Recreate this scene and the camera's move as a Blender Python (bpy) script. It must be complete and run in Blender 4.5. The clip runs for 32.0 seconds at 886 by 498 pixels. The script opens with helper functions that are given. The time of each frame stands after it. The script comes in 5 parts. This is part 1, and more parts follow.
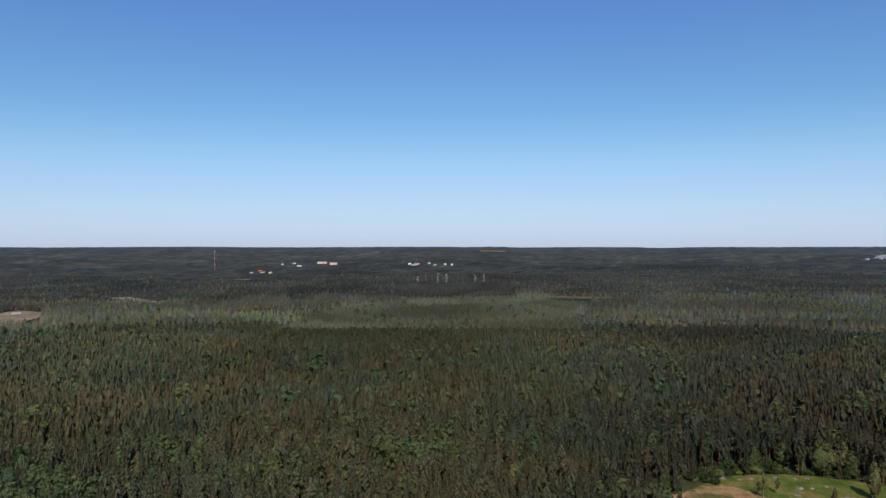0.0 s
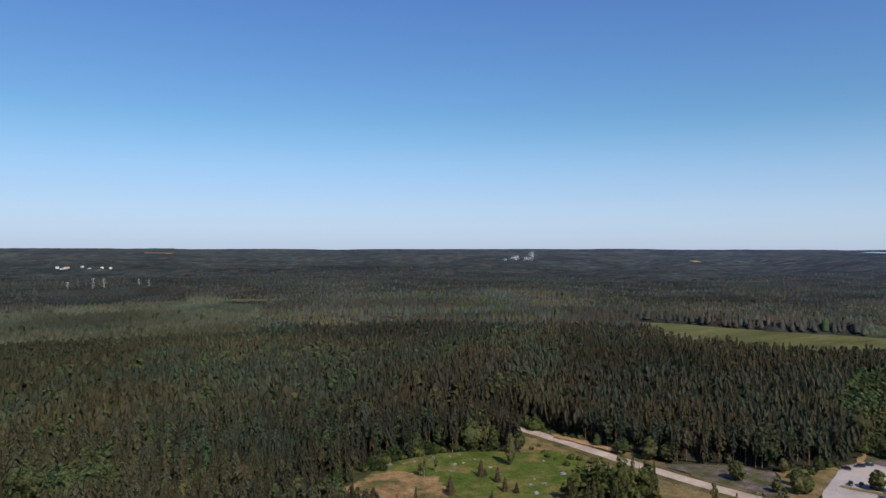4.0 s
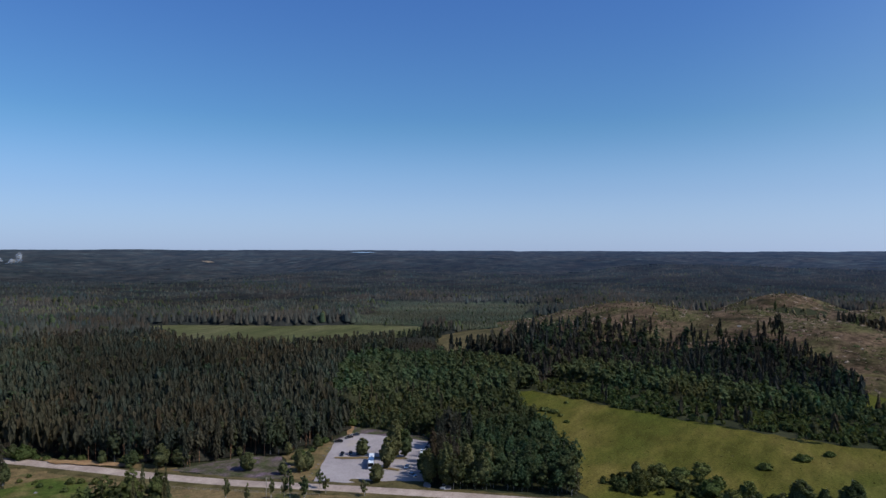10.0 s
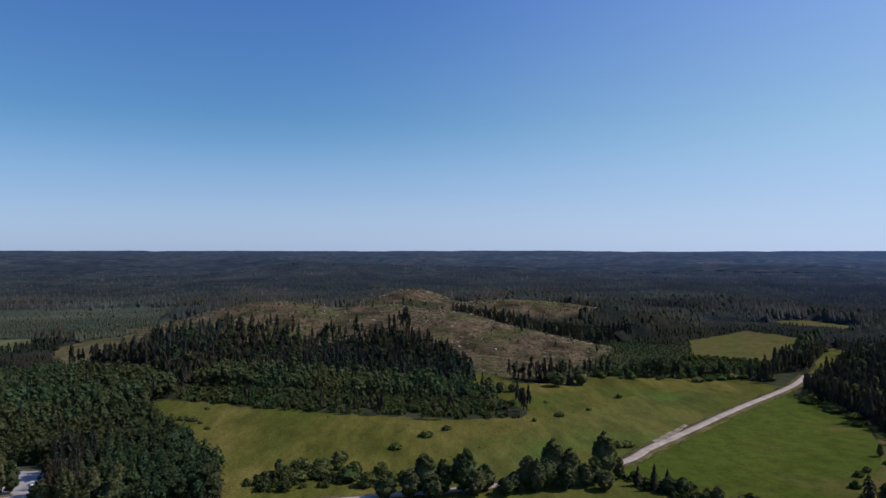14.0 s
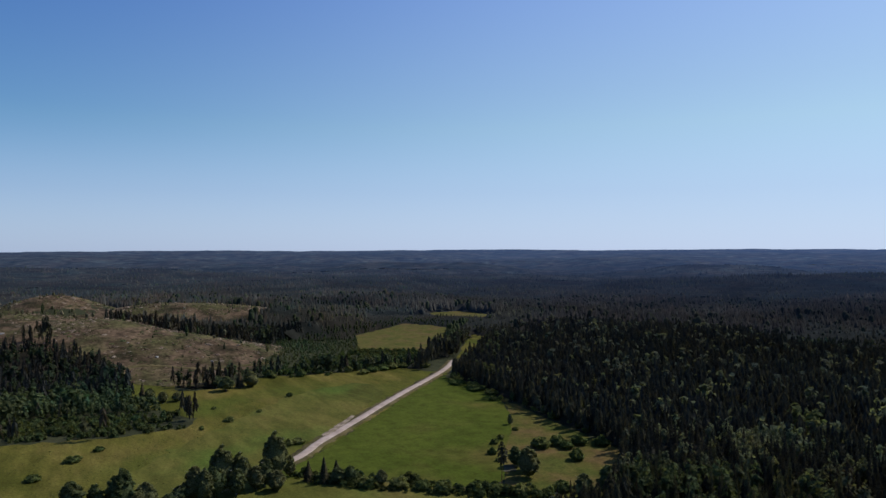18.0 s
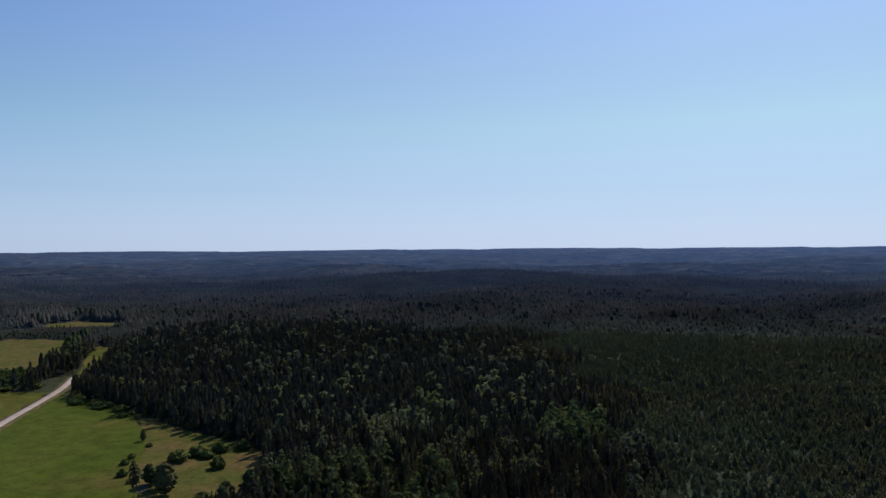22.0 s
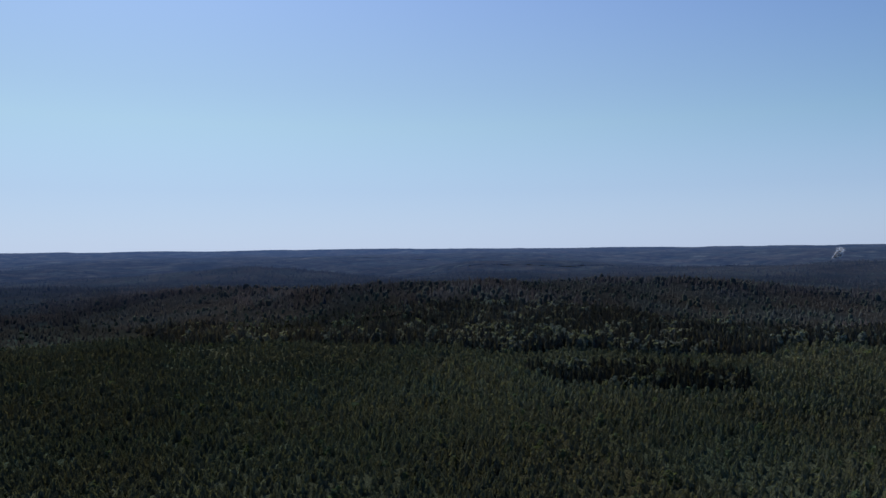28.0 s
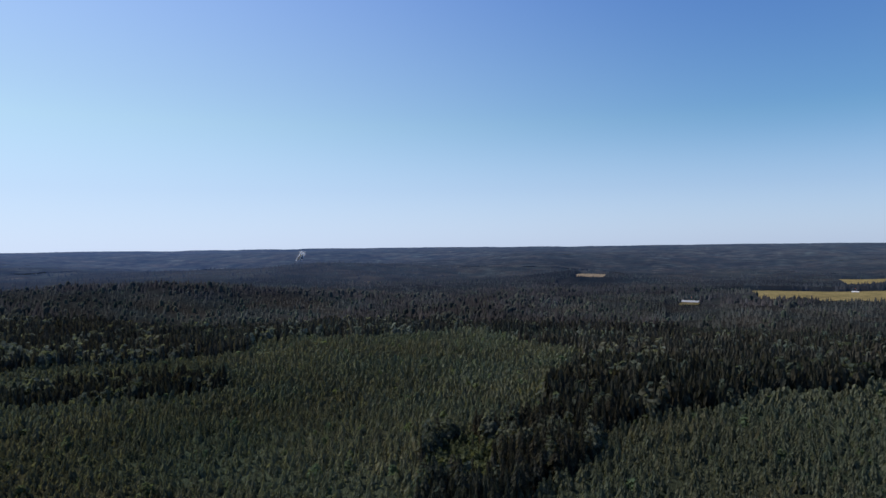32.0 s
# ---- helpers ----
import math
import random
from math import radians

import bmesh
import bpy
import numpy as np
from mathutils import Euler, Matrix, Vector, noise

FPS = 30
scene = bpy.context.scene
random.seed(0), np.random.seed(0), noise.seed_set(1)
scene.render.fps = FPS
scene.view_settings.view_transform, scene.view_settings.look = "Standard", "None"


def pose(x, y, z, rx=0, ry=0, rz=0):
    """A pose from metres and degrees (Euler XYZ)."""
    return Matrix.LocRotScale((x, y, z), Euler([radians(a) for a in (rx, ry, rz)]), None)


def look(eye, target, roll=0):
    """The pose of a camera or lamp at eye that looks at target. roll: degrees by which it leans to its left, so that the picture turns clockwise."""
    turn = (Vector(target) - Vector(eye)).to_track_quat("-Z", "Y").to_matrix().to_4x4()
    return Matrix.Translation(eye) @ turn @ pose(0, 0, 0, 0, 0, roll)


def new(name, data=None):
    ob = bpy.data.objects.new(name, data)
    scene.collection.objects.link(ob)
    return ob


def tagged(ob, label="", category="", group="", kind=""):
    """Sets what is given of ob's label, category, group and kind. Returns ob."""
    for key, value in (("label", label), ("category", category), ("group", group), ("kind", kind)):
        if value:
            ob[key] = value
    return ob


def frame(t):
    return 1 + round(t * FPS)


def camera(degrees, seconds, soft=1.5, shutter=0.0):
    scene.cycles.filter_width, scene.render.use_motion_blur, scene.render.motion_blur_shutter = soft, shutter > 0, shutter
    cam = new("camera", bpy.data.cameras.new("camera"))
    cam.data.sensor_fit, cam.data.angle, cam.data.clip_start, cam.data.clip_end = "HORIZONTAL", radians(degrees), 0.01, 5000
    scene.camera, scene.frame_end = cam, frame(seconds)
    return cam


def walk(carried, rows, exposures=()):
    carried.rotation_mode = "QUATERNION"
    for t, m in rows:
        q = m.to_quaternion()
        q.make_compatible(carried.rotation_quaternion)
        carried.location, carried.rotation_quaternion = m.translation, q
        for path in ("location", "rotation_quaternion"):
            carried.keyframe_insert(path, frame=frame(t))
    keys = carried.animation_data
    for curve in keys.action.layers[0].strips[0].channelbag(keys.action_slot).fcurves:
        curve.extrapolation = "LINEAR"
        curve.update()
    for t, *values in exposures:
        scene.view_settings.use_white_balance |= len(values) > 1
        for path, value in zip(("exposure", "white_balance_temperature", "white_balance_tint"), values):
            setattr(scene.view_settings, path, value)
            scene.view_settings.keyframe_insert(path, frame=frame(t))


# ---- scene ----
# The camera hangs in the air, 100 m over the car park, and turns to the right.
EYE = (0.0, 0.0, 100.0)
PATH = [  # seconds, yaw, pitch, roll
    (0.0, 0.0, -0.30, 0.04), (0.5, -2.1, -0.28, 0.02), (1.0, -4.7, -0.26, 0.0), (1.5, -7.2, -0.24, -0.02),
    (2.0, -10.4, -0.21, -0.04), (2.5, -14.7, -0.19, -0.06), (3.0, -18.9, -0.17, -0.08), (3.5, -22.9, -0.15, -0.1),
    (5.5, -34.7, -0.08, -0.16), (6.0, -37.9, -0.07, -0.16), (7.0, -44.5, -0.05, -0.15), (8.0, -51.0, -0.03, -0.13),
    (9.0, -57.7, -0.02, -0.11), (10.0, -64.9, -0.01, -0.12), (11.0, -72.2, 0.0, -0.12), (12.0, -79.4, 0.02, -0.11),
    (13.0, -86.6, 0.02, -0.11), (14.0, -93.7, 0.02, -0.08), (14.5, -97.1, 0.02, -0.05), (16.5, -110.4, 0.0, 0.08),
    (17.0, -113.7, -0.02, 0.11), (18.0, -120.4, -0.03, 0.16), (19.0, -127.1, -0.03, 0.22), (20.0, -134.3, -0.05, 0.29),
    (21.0, -141.8, -0.07, 0.37), (22.0, -149.3, -0.09, 0.44), (23.0, -156.9, -0.1, 0.5), (24.0, -164.3, -0.12, 0.53),
    (25.0, -173.0, -0.14, 0.55), (25.5, -178.4, -0.14, 0.56), (27.5, -199.8, -0.16, 0.58), (28.0, -205.1, -0.16, 0.58),
    (29.0, -215.7, -0.17, 0.6), (30.0, -226.3, -0.19, 0.62), (31.0, -236.6, -0.22, 0.62), (32.0, -246.3, -0.25, 0.62)]
cam = camera(65.0, 32.0, soft=1.5)
walk(cam, [(t, pose(*EYE, 90 + pitch, roll, yaw)) for t, yaw, pitch, roll in PATH],
     exposures=[(0.0, 0.23, 6950, 10), (3.0, 0.2, 6900, 10), (6.0, 0.16, 6700, 10), (9.0, -0.08, 6050, 10), (13.0, -0.07, 6100, 10), (17.0, -0.08, 6300, 10), (19.0, -0.05, 6400, 10),
                (22.0, -0.1, 6400, 10), (25.0, -0.24, 6350, 10), (28.0, -0.19, 6350, 10), (30.0, -0.03, 6400, 10), (32.0, 0.18, 6600, 10)])

# ---- light: high summer sun in a clear sky ----
SUN_TURN, SUN_HEIGHT = 178.0, 45.0          # degrees clockwise from +y, degrees over the horizon
world = bpy.data.worlds.new("summer_sky")
scene.world = world
world.use_nodes = True
wn, wl = world.node_tree.nodes, world.node_tree.links
wn.clear()
sky = wn.new("ShaderNodeTexSky")
sky.sky_type, sky.sun_disc = "NISHITA", False
sky.sun_elevation, sky.sun_rotation = radians(SUN_HEIGHT), radians(SUN_TURN)
sky.altitude, sky.air_density, sky.dust_density, sky.ozone_density = 100, 0.7, 1.0, 3.0
shine = wn.new("ShaderNodeBackground")
shine.inputs["Strength"].default_value = 0.197
wout = wn.new("ShaderNodeOutputWorld")
clear_air = wn.new("ShaderNodeMix")          # the deep blue of very clear air
clear_air.data_type, clear_air.blend_type = "RGBA", "MULTIPLY"
clear_air.inputs[0].default_value, clear_air.inputs[7].default_value = 1.0, (0.62, 0.81, 0.95, 1)
wl.new(sky.outputs[0], clear_air.inputs[6])
toward = wn.new("ShaderNodeTexCoord")
split = wn.new("ShaderNodeSeparateXYZ")
low_air = wn.new("ShaderNodeMapRange")       # pale summer haze close over the horizon
low_air.interpolation_type = "SMOOTHSTEP"
for k, v in enumerate((0.0, 0.19, 0.66, 0.0)):
    low_air.inputs[1 + k].default_value = v
pale = wn.new("ShaderNodeMix")
pale.data_type = "RGBA"
pale.inputs[7].default_value = (4.1, 4.8, 5.9, 1)
wl.new(toward.outputs["Generated"], split.inputs[0])
wl.new(split.outputs["Z"], low_air.inputs[0])
wl.new(low_air.outputs[0], pale.inputs[0])
wl.new(clear_air.outputs[2], pale.inputs[6])
near_sun = wn.new("ShaderNodeVectorMath")    # the low sky whitens below the sun
near_sun.operation = "DOT_PRODUCT"
near_sun.inputs[1].default_value = (math.sin(radians(SUN_TURN)) * 0.766, math.cos(radians(SUN_TURN)) * 0.766, -0.643)
wl.new(toward.outputs["Generated"], near_sun.inputs[0])
whiten = wn.new("ShaderNodeMapRange")
whiten.interpolation_type = "SMOOTHSTEP"
for k, v in enumerate((-0.28, 0.8, 0.0, 0.6)):
    whiten.inputs[1 + k].default_value = v
wl.new(near_sun.outputs["Value"], whiten.inputs[0])
glare = wn.new("ShaderNodeMix")
glare.data_type = "RGBA"
glare.inputs[7].default_value = (4.35, 4.95, 5.85, 1)
wl.new(whiten.outputs[0], glare.inputs[0])
wl.new(pale.outputs[2], glare.inputs[6])
grade = wn.new("ShaderNodeValToRGB")         # how the colour of the air goes over with height
stops = grade.color_ramp.elements
for p, c in ((0.0, (0.84, 0.85, 0.92)), (0.08, (0.80, 0.84, 0.88)), (0.17, (0.87, 0.955, 0.88)), (0.36, (0.80, 0.91, 1.09))):
    el = stops[0] if p == 0.0 else stops.new(p)
    el.position, el.color = p, (*c, 1)
stops[len(stops) - 1].color = (0.80, 0.91, 1.08, 1)
wl.new(split.outputs["Z"], grade.inputs[0])
graded = wn.new("ShaderNodeMix")
graded.data_type, graded.blend_type = "RGBA", "MULTIPLY"
graded.inputs[0].default_value = 1.0
wl.new(glare.outputs[2], graded.inputs[6])
wl.new(grade.outputs[0], graded.inputs[7])
sunward = wn.new("ShaderNodeValToRGB")       # below the sun the sky is palest at the horizon
for p, c in ((0.0, 0.90), (0.1, 0.80), (0.22, 0.67), (0.4, 0.58)):
    el = sunward.color_ramp.elements[0] if p == 0.0 else sunward.color_ramp.elements.new(p)
    el.position, el.color = p, (c * 0.97, c, c * 1.02, 1)
sunward.color_ramp.elements[len(sunward.color_ramp.elements) - 1].color = (0.56, 0.58, 0.59, 1)
wl.new(split.outputs["Z"], sunward.inputs[0])
brighter = wn.new("ShaderNodeMix")
brighter.data_type, brighter.blend_type = "RGBA", "MIX"
brighter.inputs[6].default_value = (0.75, 0.75, 0.75, 1)
wl.new(whiten.outputs[0], brighter.inputs[0])
wl.new(sunward.outputs[0], brighter.inputs[7])
balanced = wn.new("ShaderNodeMix")
balanced.data_type, balanced.blend_type = "RGBA", "MULTIPLY"
balanced.inputs[0].default_value = 1.0
wl.new(graded.outputs[2], balanced.inputs[6])
wl.new(brighter.outputs[2], balanced.inputs[7])
wl.new(balanced.outputs[2], shine.inputs[0])
wl.new(shine.outputs[0], wout.inputs[0])
sun = new("sun", bpy.data.lights.new("sun", "SUN"))
sun.data.energy, sun.data.angle, sun.data.color = 3.8, radians(0.5), (1.0, 0.95, 0.88)
a, e = radians(SUN_TURN), radians(SUN_HEIGHT)
sun.matrix_world = look((math.sin(a) * math.cos(e) * 500, math.cos(a) * math.cos(e) * 500, math.sin(e) * 500), (0, 0, 0))


# ---- materials ----
def material(name, rough=0.9, spec=0.2, metal=0.0):
    m = bpy.data.materials.new(name)
    m.use_nodes = True
    b = m.node_tree.nodes["Principled BSDF"]
    b.inputs["Roughness"].default_value = rough
    b.inputs["Specular IOR Level"].default_value = spec
    b.inputs["Metallic"].default_value = metal
    return m, m.node_tree.nodes, m.node_tree.links, b


def noise_node(nodes, links, scale, detail=4.0, rough=0.55, stretch=None):
    n = nodes.new("ShaderNodeTexNoise")
    n.inputs["Scale"].default_value, n.inputs["Detail"].default_value, n.inputs["Roughness"].default_value = scale, detail, rough
    g = nodes.new("ShaderNodeNewGeometry")
    if stretch:
        mp = nodes.new("ShaderNodeMapping")
        mp.inputs["Scale"].default_value = stretch[:3]
        mp.inputs["Rotation"].default_value = (0, 0, radians(stretch[3]))
        links.new(g.outputs["Position"], mp.inputs["Vector"])
        links.new(mp.outputs[0], n.inputs["Vector"])
    else:
        links.new(g.outputs["Position"], n.inputs["Vector"])
    return n


def ramp(nodes, stops):
    r = nodes.new("ShaderNodeValToRGB")
    el = r.color_ramp.elements
    while len(el) < len(stops):
        el.new(0.5)
    for s, (p, c) in zip(el, stops):
        s.position, s.color = p, (*c, 1)
    return r


def blend(nodes, links, fac, one, two, mode="MIX"):
    m = nodes.new("ShaderNodeMix")
    m.data_type, m.blend_type = "RGBA", mode
    for sock, v in ((m.inputs[0], fac), (m.inputs[6], one), (m.inputs[7], two)):
        if isinstance(v, (int, float)):
            sock.default_value = v
        elif isinstance(v, tuple):
            sock.default_value = (*v, 1)
        else:
            links.new(v, sock)
    return m.outputs[2]


COLOUR_GAIN = 1.28                            # one gain on all ground colours, raised to balance the weaker sun


def earthy(name, stops, scale, fine, fine_amount, rough=0.95, bump=0.0, stretch=None, patches=None, mottle=0.22):
    """A ground or stone surface: large patches, fine grain and some relief."""
    m, nodes, links, b = material(name, rough, 0.03)
    big = noise_node(nodes, links, scale, 5, 0.6, stretch)
    r = ramp(nodes, [(p, tuple(v * COLOUR_GAIN for v in c)) for p, c in stops])
    links.new(big.outputs[0], r.inputs[0])
    col = r.outputs[0]
    if patches:
        size, lo, hi, tone = patches
        p = noise_node(nodes, links, size, 3, 0.5)
        q = nodes.new("ShaderNodeMapRange")
        q.inputs[1].default_value, q.inputs[2].default_value = lo, hi
        links.new(p.outputs[0], q.inputs[0])
        col = blend(nodes, links, q.outputs[0], col, tuple(v * COLOUR_GAIN for v in tone))
    middle = noise_node(nodes, links, fine * 0.16, 4, 0.65, stretch)
    mg = ramp(nodes, [(0.36, (1 - mottle,) * 3), (0.64, (1 + mottle * 0.9,) * 3)])
    links.new(middle.outputs[0], mg.inputs[0])
    col = blend(nodes, links, 1.0, col, mg.outputs[0], "MULTIPLY")
    small = noise_node(nodes, links, fine, 3, 0.7)
    g = ramp(nodes, [(0.3, (1 - fine_amount,) * 3), (0.7, (1 + fine_amount * 0.6,) * 3)])
    links.new(small.outputs[0], g.inputs[0])
    links.new(blend(nodes, links, 1.0, col, g.outputs[0], "MULTIPLY"), b.inputs["Base Color"])
    if bump:
        bp = nodes.new("ShaderNodeBump")
        bp.inputs["Strength"].default_value, bp.inputs["Distance"].default_value = 0.8, bump
        links.new(small.outputs[0], bp.inputs["Height"])
        links.new(bp.outputs[0], b.inputs["Normal"])
    return m


def leafy(name, strength=0.35, haze=None, grain=1.7, relief=0.5):
    """Foliage and bark: each tree's own tint times a fine mottling; broad leaves let light through."""
    m, nodes, links, b = material(name, 1.0, 0.0)
    at = nodes.new("ShaderNodeAttribute")
    at.attribute_name = "tint"
    n = noise_node(nodes, links, grain, 4, 0.75)
    g = ramp(nodes, [(0.3, (1 - strength,) * 3), (0.7, (1 + strength,) * 3)])
    links.new(n.outputs[0], g.inputs[0])
    if relief:
        bp = nodes.new("ShaderNodeBump")
        bp.inputs["Strength"].default_value, bp.inputs["Distance"].default_value = 1.0, relief
        links.new(n.outputs[0], bp.inputs["Height"])
        links.new(bp.outputs[0], b.inputs["Normal"])
    col = blend(nodes, links, 1.0, at.outputs["Color"], g.outputs[0], "MULTIPLY")
    links.new(col, b.inputs["Base Color"])
    thin = nodes.new("ShaderNodeBsdfTranslucent")
    links.new(blend(nodes, links, 1.0, col, (1.08, 1.06, 0.62), "MULTIPLY"), thin.inputs[0])
    mix = nodes.new("ShaderNodeMixShader")
    links.new(at.outputs["Alpha"], mix.inputs[0])
    links.new(b.outputs[0], mix.inputs[1])
    links.new(thin.outputs[0], mix.inputs[2])
    links.new(mix.outputs[0], nodes["Material Output"].inputs[0])
    if haze:                                 # haze over the distance, put on as a faint glow
        b.inputs["Emission Color"].default_value = (*haze, 1)
        b.inputs["Emission Strength"].default_value = 1.0
    return m


def plain(name, colour, rough=0.6, spec=0.3, metal=0.0, wear=0.15, scale=3.0):
    m, nodes, links, b = material(name, rough, spec, metal)
    n = noise_node(nodes, links, scale, 4, 0.6)
    g = ramp(nodes, [(0.3, tuple(c * (1 - wear) for c in colour)), (0.7, tuple(min(1, c * (1 + wear * 0.5)) for c in colour))])
    links.new(n.outputs[0], g.inputs[0])
    links.new(g.outputs[0], b.inputs["Base Color"])
    return m


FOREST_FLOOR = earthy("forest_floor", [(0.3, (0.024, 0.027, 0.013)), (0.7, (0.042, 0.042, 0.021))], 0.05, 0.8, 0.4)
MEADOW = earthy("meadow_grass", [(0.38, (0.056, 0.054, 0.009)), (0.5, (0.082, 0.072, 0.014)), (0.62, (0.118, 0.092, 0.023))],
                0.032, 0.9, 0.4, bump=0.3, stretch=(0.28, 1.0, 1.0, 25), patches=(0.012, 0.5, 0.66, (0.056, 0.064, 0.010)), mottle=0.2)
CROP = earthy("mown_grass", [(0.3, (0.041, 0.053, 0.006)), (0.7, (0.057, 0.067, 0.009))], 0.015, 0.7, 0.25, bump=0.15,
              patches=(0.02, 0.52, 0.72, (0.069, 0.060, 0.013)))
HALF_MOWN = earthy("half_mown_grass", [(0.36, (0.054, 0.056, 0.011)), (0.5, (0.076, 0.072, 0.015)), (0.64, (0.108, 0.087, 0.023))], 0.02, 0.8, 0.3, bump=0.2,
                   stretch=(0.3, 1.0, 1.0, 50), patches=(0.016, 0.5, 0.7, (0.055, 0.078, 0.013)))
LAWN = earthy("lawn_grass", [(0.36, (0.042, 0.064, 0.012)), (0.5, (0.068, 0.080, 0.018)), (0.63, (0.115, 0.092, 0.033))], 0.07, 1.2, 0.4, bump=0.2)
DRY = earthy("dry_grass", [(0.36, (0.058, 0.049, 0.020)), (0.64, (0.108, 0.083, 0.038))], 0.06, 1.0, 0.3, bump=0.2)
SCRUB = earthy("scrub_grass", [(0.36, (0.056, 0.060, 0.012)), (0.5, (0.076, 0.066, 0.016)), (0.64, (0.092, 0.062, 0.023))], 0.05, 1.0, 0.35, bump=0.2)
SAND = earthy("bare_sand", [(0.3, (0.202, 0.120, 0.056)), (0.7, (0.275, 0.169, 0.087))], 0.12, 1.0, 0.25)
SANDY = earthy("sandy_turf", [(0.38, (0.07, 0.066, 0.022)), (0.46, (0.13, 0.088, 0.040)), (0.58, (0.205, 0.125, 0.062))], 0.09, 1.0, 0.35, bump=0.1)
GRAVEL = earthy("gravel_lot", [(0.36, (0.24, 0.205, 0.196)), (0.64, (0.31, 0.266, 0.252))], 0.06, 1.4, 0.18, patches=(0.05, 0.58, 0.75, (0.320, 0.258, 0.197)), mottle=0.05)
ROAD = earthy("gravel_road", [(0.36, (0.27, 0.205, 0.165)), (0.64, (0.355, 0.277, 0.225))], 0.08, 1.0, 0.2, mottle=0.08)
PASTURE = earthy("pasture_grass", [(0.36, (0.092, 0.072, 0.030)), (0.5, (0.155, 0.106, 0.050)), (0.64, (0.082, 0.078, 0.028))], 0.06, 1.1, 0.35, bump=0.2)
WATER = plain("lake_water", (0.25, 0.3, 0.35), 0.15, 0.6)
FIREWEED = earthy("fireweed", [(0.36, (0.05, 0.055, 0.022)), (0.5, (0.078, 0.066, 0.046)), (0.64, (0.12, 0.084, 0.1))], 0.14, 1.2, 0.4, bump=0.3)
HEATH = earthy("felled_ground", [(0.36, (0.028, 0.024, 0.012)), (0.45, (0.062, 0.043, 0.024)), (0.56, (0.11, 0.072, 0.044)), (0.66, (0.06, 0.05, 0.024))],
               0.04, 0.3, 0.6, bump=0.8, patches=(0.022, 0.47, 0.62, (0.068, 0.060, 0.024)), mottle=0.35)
FOLIAGE = leafy("foliage", 0.85, None, 1.8, 0.8)
STAND = leafy("stand_foliage", 0.38, None, 1.1, 0.8)
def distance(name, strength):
    """Woods of the far backdrop, with haze painted on as glow that grows towards the horizon, most below the sun."""
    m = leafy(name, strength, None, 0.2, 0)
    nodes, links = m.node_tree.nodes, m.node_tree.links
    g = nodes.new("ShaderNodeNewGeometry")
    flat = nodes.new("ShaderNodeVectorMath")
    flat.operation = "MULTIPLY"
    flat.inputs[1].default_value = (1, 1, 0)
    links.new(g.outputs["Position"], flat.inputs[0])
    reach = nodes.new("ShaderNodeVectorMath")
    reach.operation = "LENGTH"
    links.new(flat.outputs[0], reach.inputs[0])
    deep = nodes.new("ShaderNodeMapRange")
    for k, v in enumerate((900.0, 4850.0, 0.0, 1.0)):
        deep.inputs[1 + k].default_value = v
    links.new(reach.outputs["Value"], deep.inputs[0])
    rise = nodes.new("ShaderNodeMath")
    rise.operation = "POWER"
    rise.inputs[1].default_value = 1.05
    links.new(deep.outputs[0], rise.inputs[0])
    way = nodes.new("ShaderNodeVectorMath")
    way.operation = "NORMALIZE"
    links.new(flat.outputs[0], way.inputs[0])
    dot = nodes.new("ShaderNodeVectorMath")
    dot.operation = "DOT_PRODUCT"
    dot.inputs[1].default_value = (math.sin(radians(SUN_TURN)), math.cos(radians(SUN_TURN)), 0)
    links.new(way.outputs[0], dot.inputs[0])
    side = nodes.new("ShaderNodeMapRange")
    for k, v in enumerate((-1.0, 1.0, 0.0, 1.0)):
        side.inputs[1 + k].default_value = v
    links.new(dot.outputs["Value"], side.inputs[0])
    tone = ramp(nodes, HAZE_GLOW)
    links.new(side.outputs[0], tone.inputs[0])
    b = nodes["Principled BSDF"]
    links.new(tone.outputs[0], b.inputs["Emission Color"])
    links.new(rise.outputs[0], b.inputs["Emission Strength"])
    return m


# glow colours of the painted haze, from opposite the sun to below it
HAZE_GLOW = [(0.0, (0.020, 0.031, 0.046)), (0.3, (0.016, 0.033, 0.076)), (0.6, (0.018, 0.039, 0.095)), (1.0, (0.034, 0.072, 0.185))]
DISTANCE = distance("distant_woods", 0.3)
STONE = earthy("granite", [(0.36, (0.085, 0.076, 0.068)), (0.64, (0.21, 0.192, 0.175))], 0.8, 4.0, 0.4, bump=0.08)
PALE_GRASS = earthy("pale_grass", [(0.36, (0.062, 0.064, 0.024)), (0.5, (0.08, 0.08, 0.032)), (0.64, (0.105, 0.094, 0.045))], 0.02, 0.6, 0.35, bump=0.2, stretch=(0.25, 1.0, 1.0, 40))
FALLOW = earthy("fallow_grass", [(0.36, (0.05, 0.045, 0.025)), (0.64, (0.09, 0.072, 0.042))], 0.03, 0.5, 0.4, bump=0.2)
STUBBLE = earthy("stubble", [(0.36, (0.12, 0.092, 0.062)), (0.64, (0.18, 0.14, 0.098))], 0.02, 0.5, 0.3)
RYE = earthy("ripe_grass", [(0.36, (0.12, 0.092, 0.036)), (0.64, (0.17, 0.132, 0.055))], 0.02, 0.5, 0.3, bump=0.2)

# ---- helpers of this scene ----
rng = np.random.default_rng(7)


def part(name, bm, mat, parent=None, label=""):
    me = bpy.data.meshes.new(name)
    bm.to_mesh(me)
    bm.free()
    me.materials.append(mat)
    ob = new(name, me)
    if parent is not None:
        ob.parent = parent
    if label:
        ob["label"] = label
    return ob


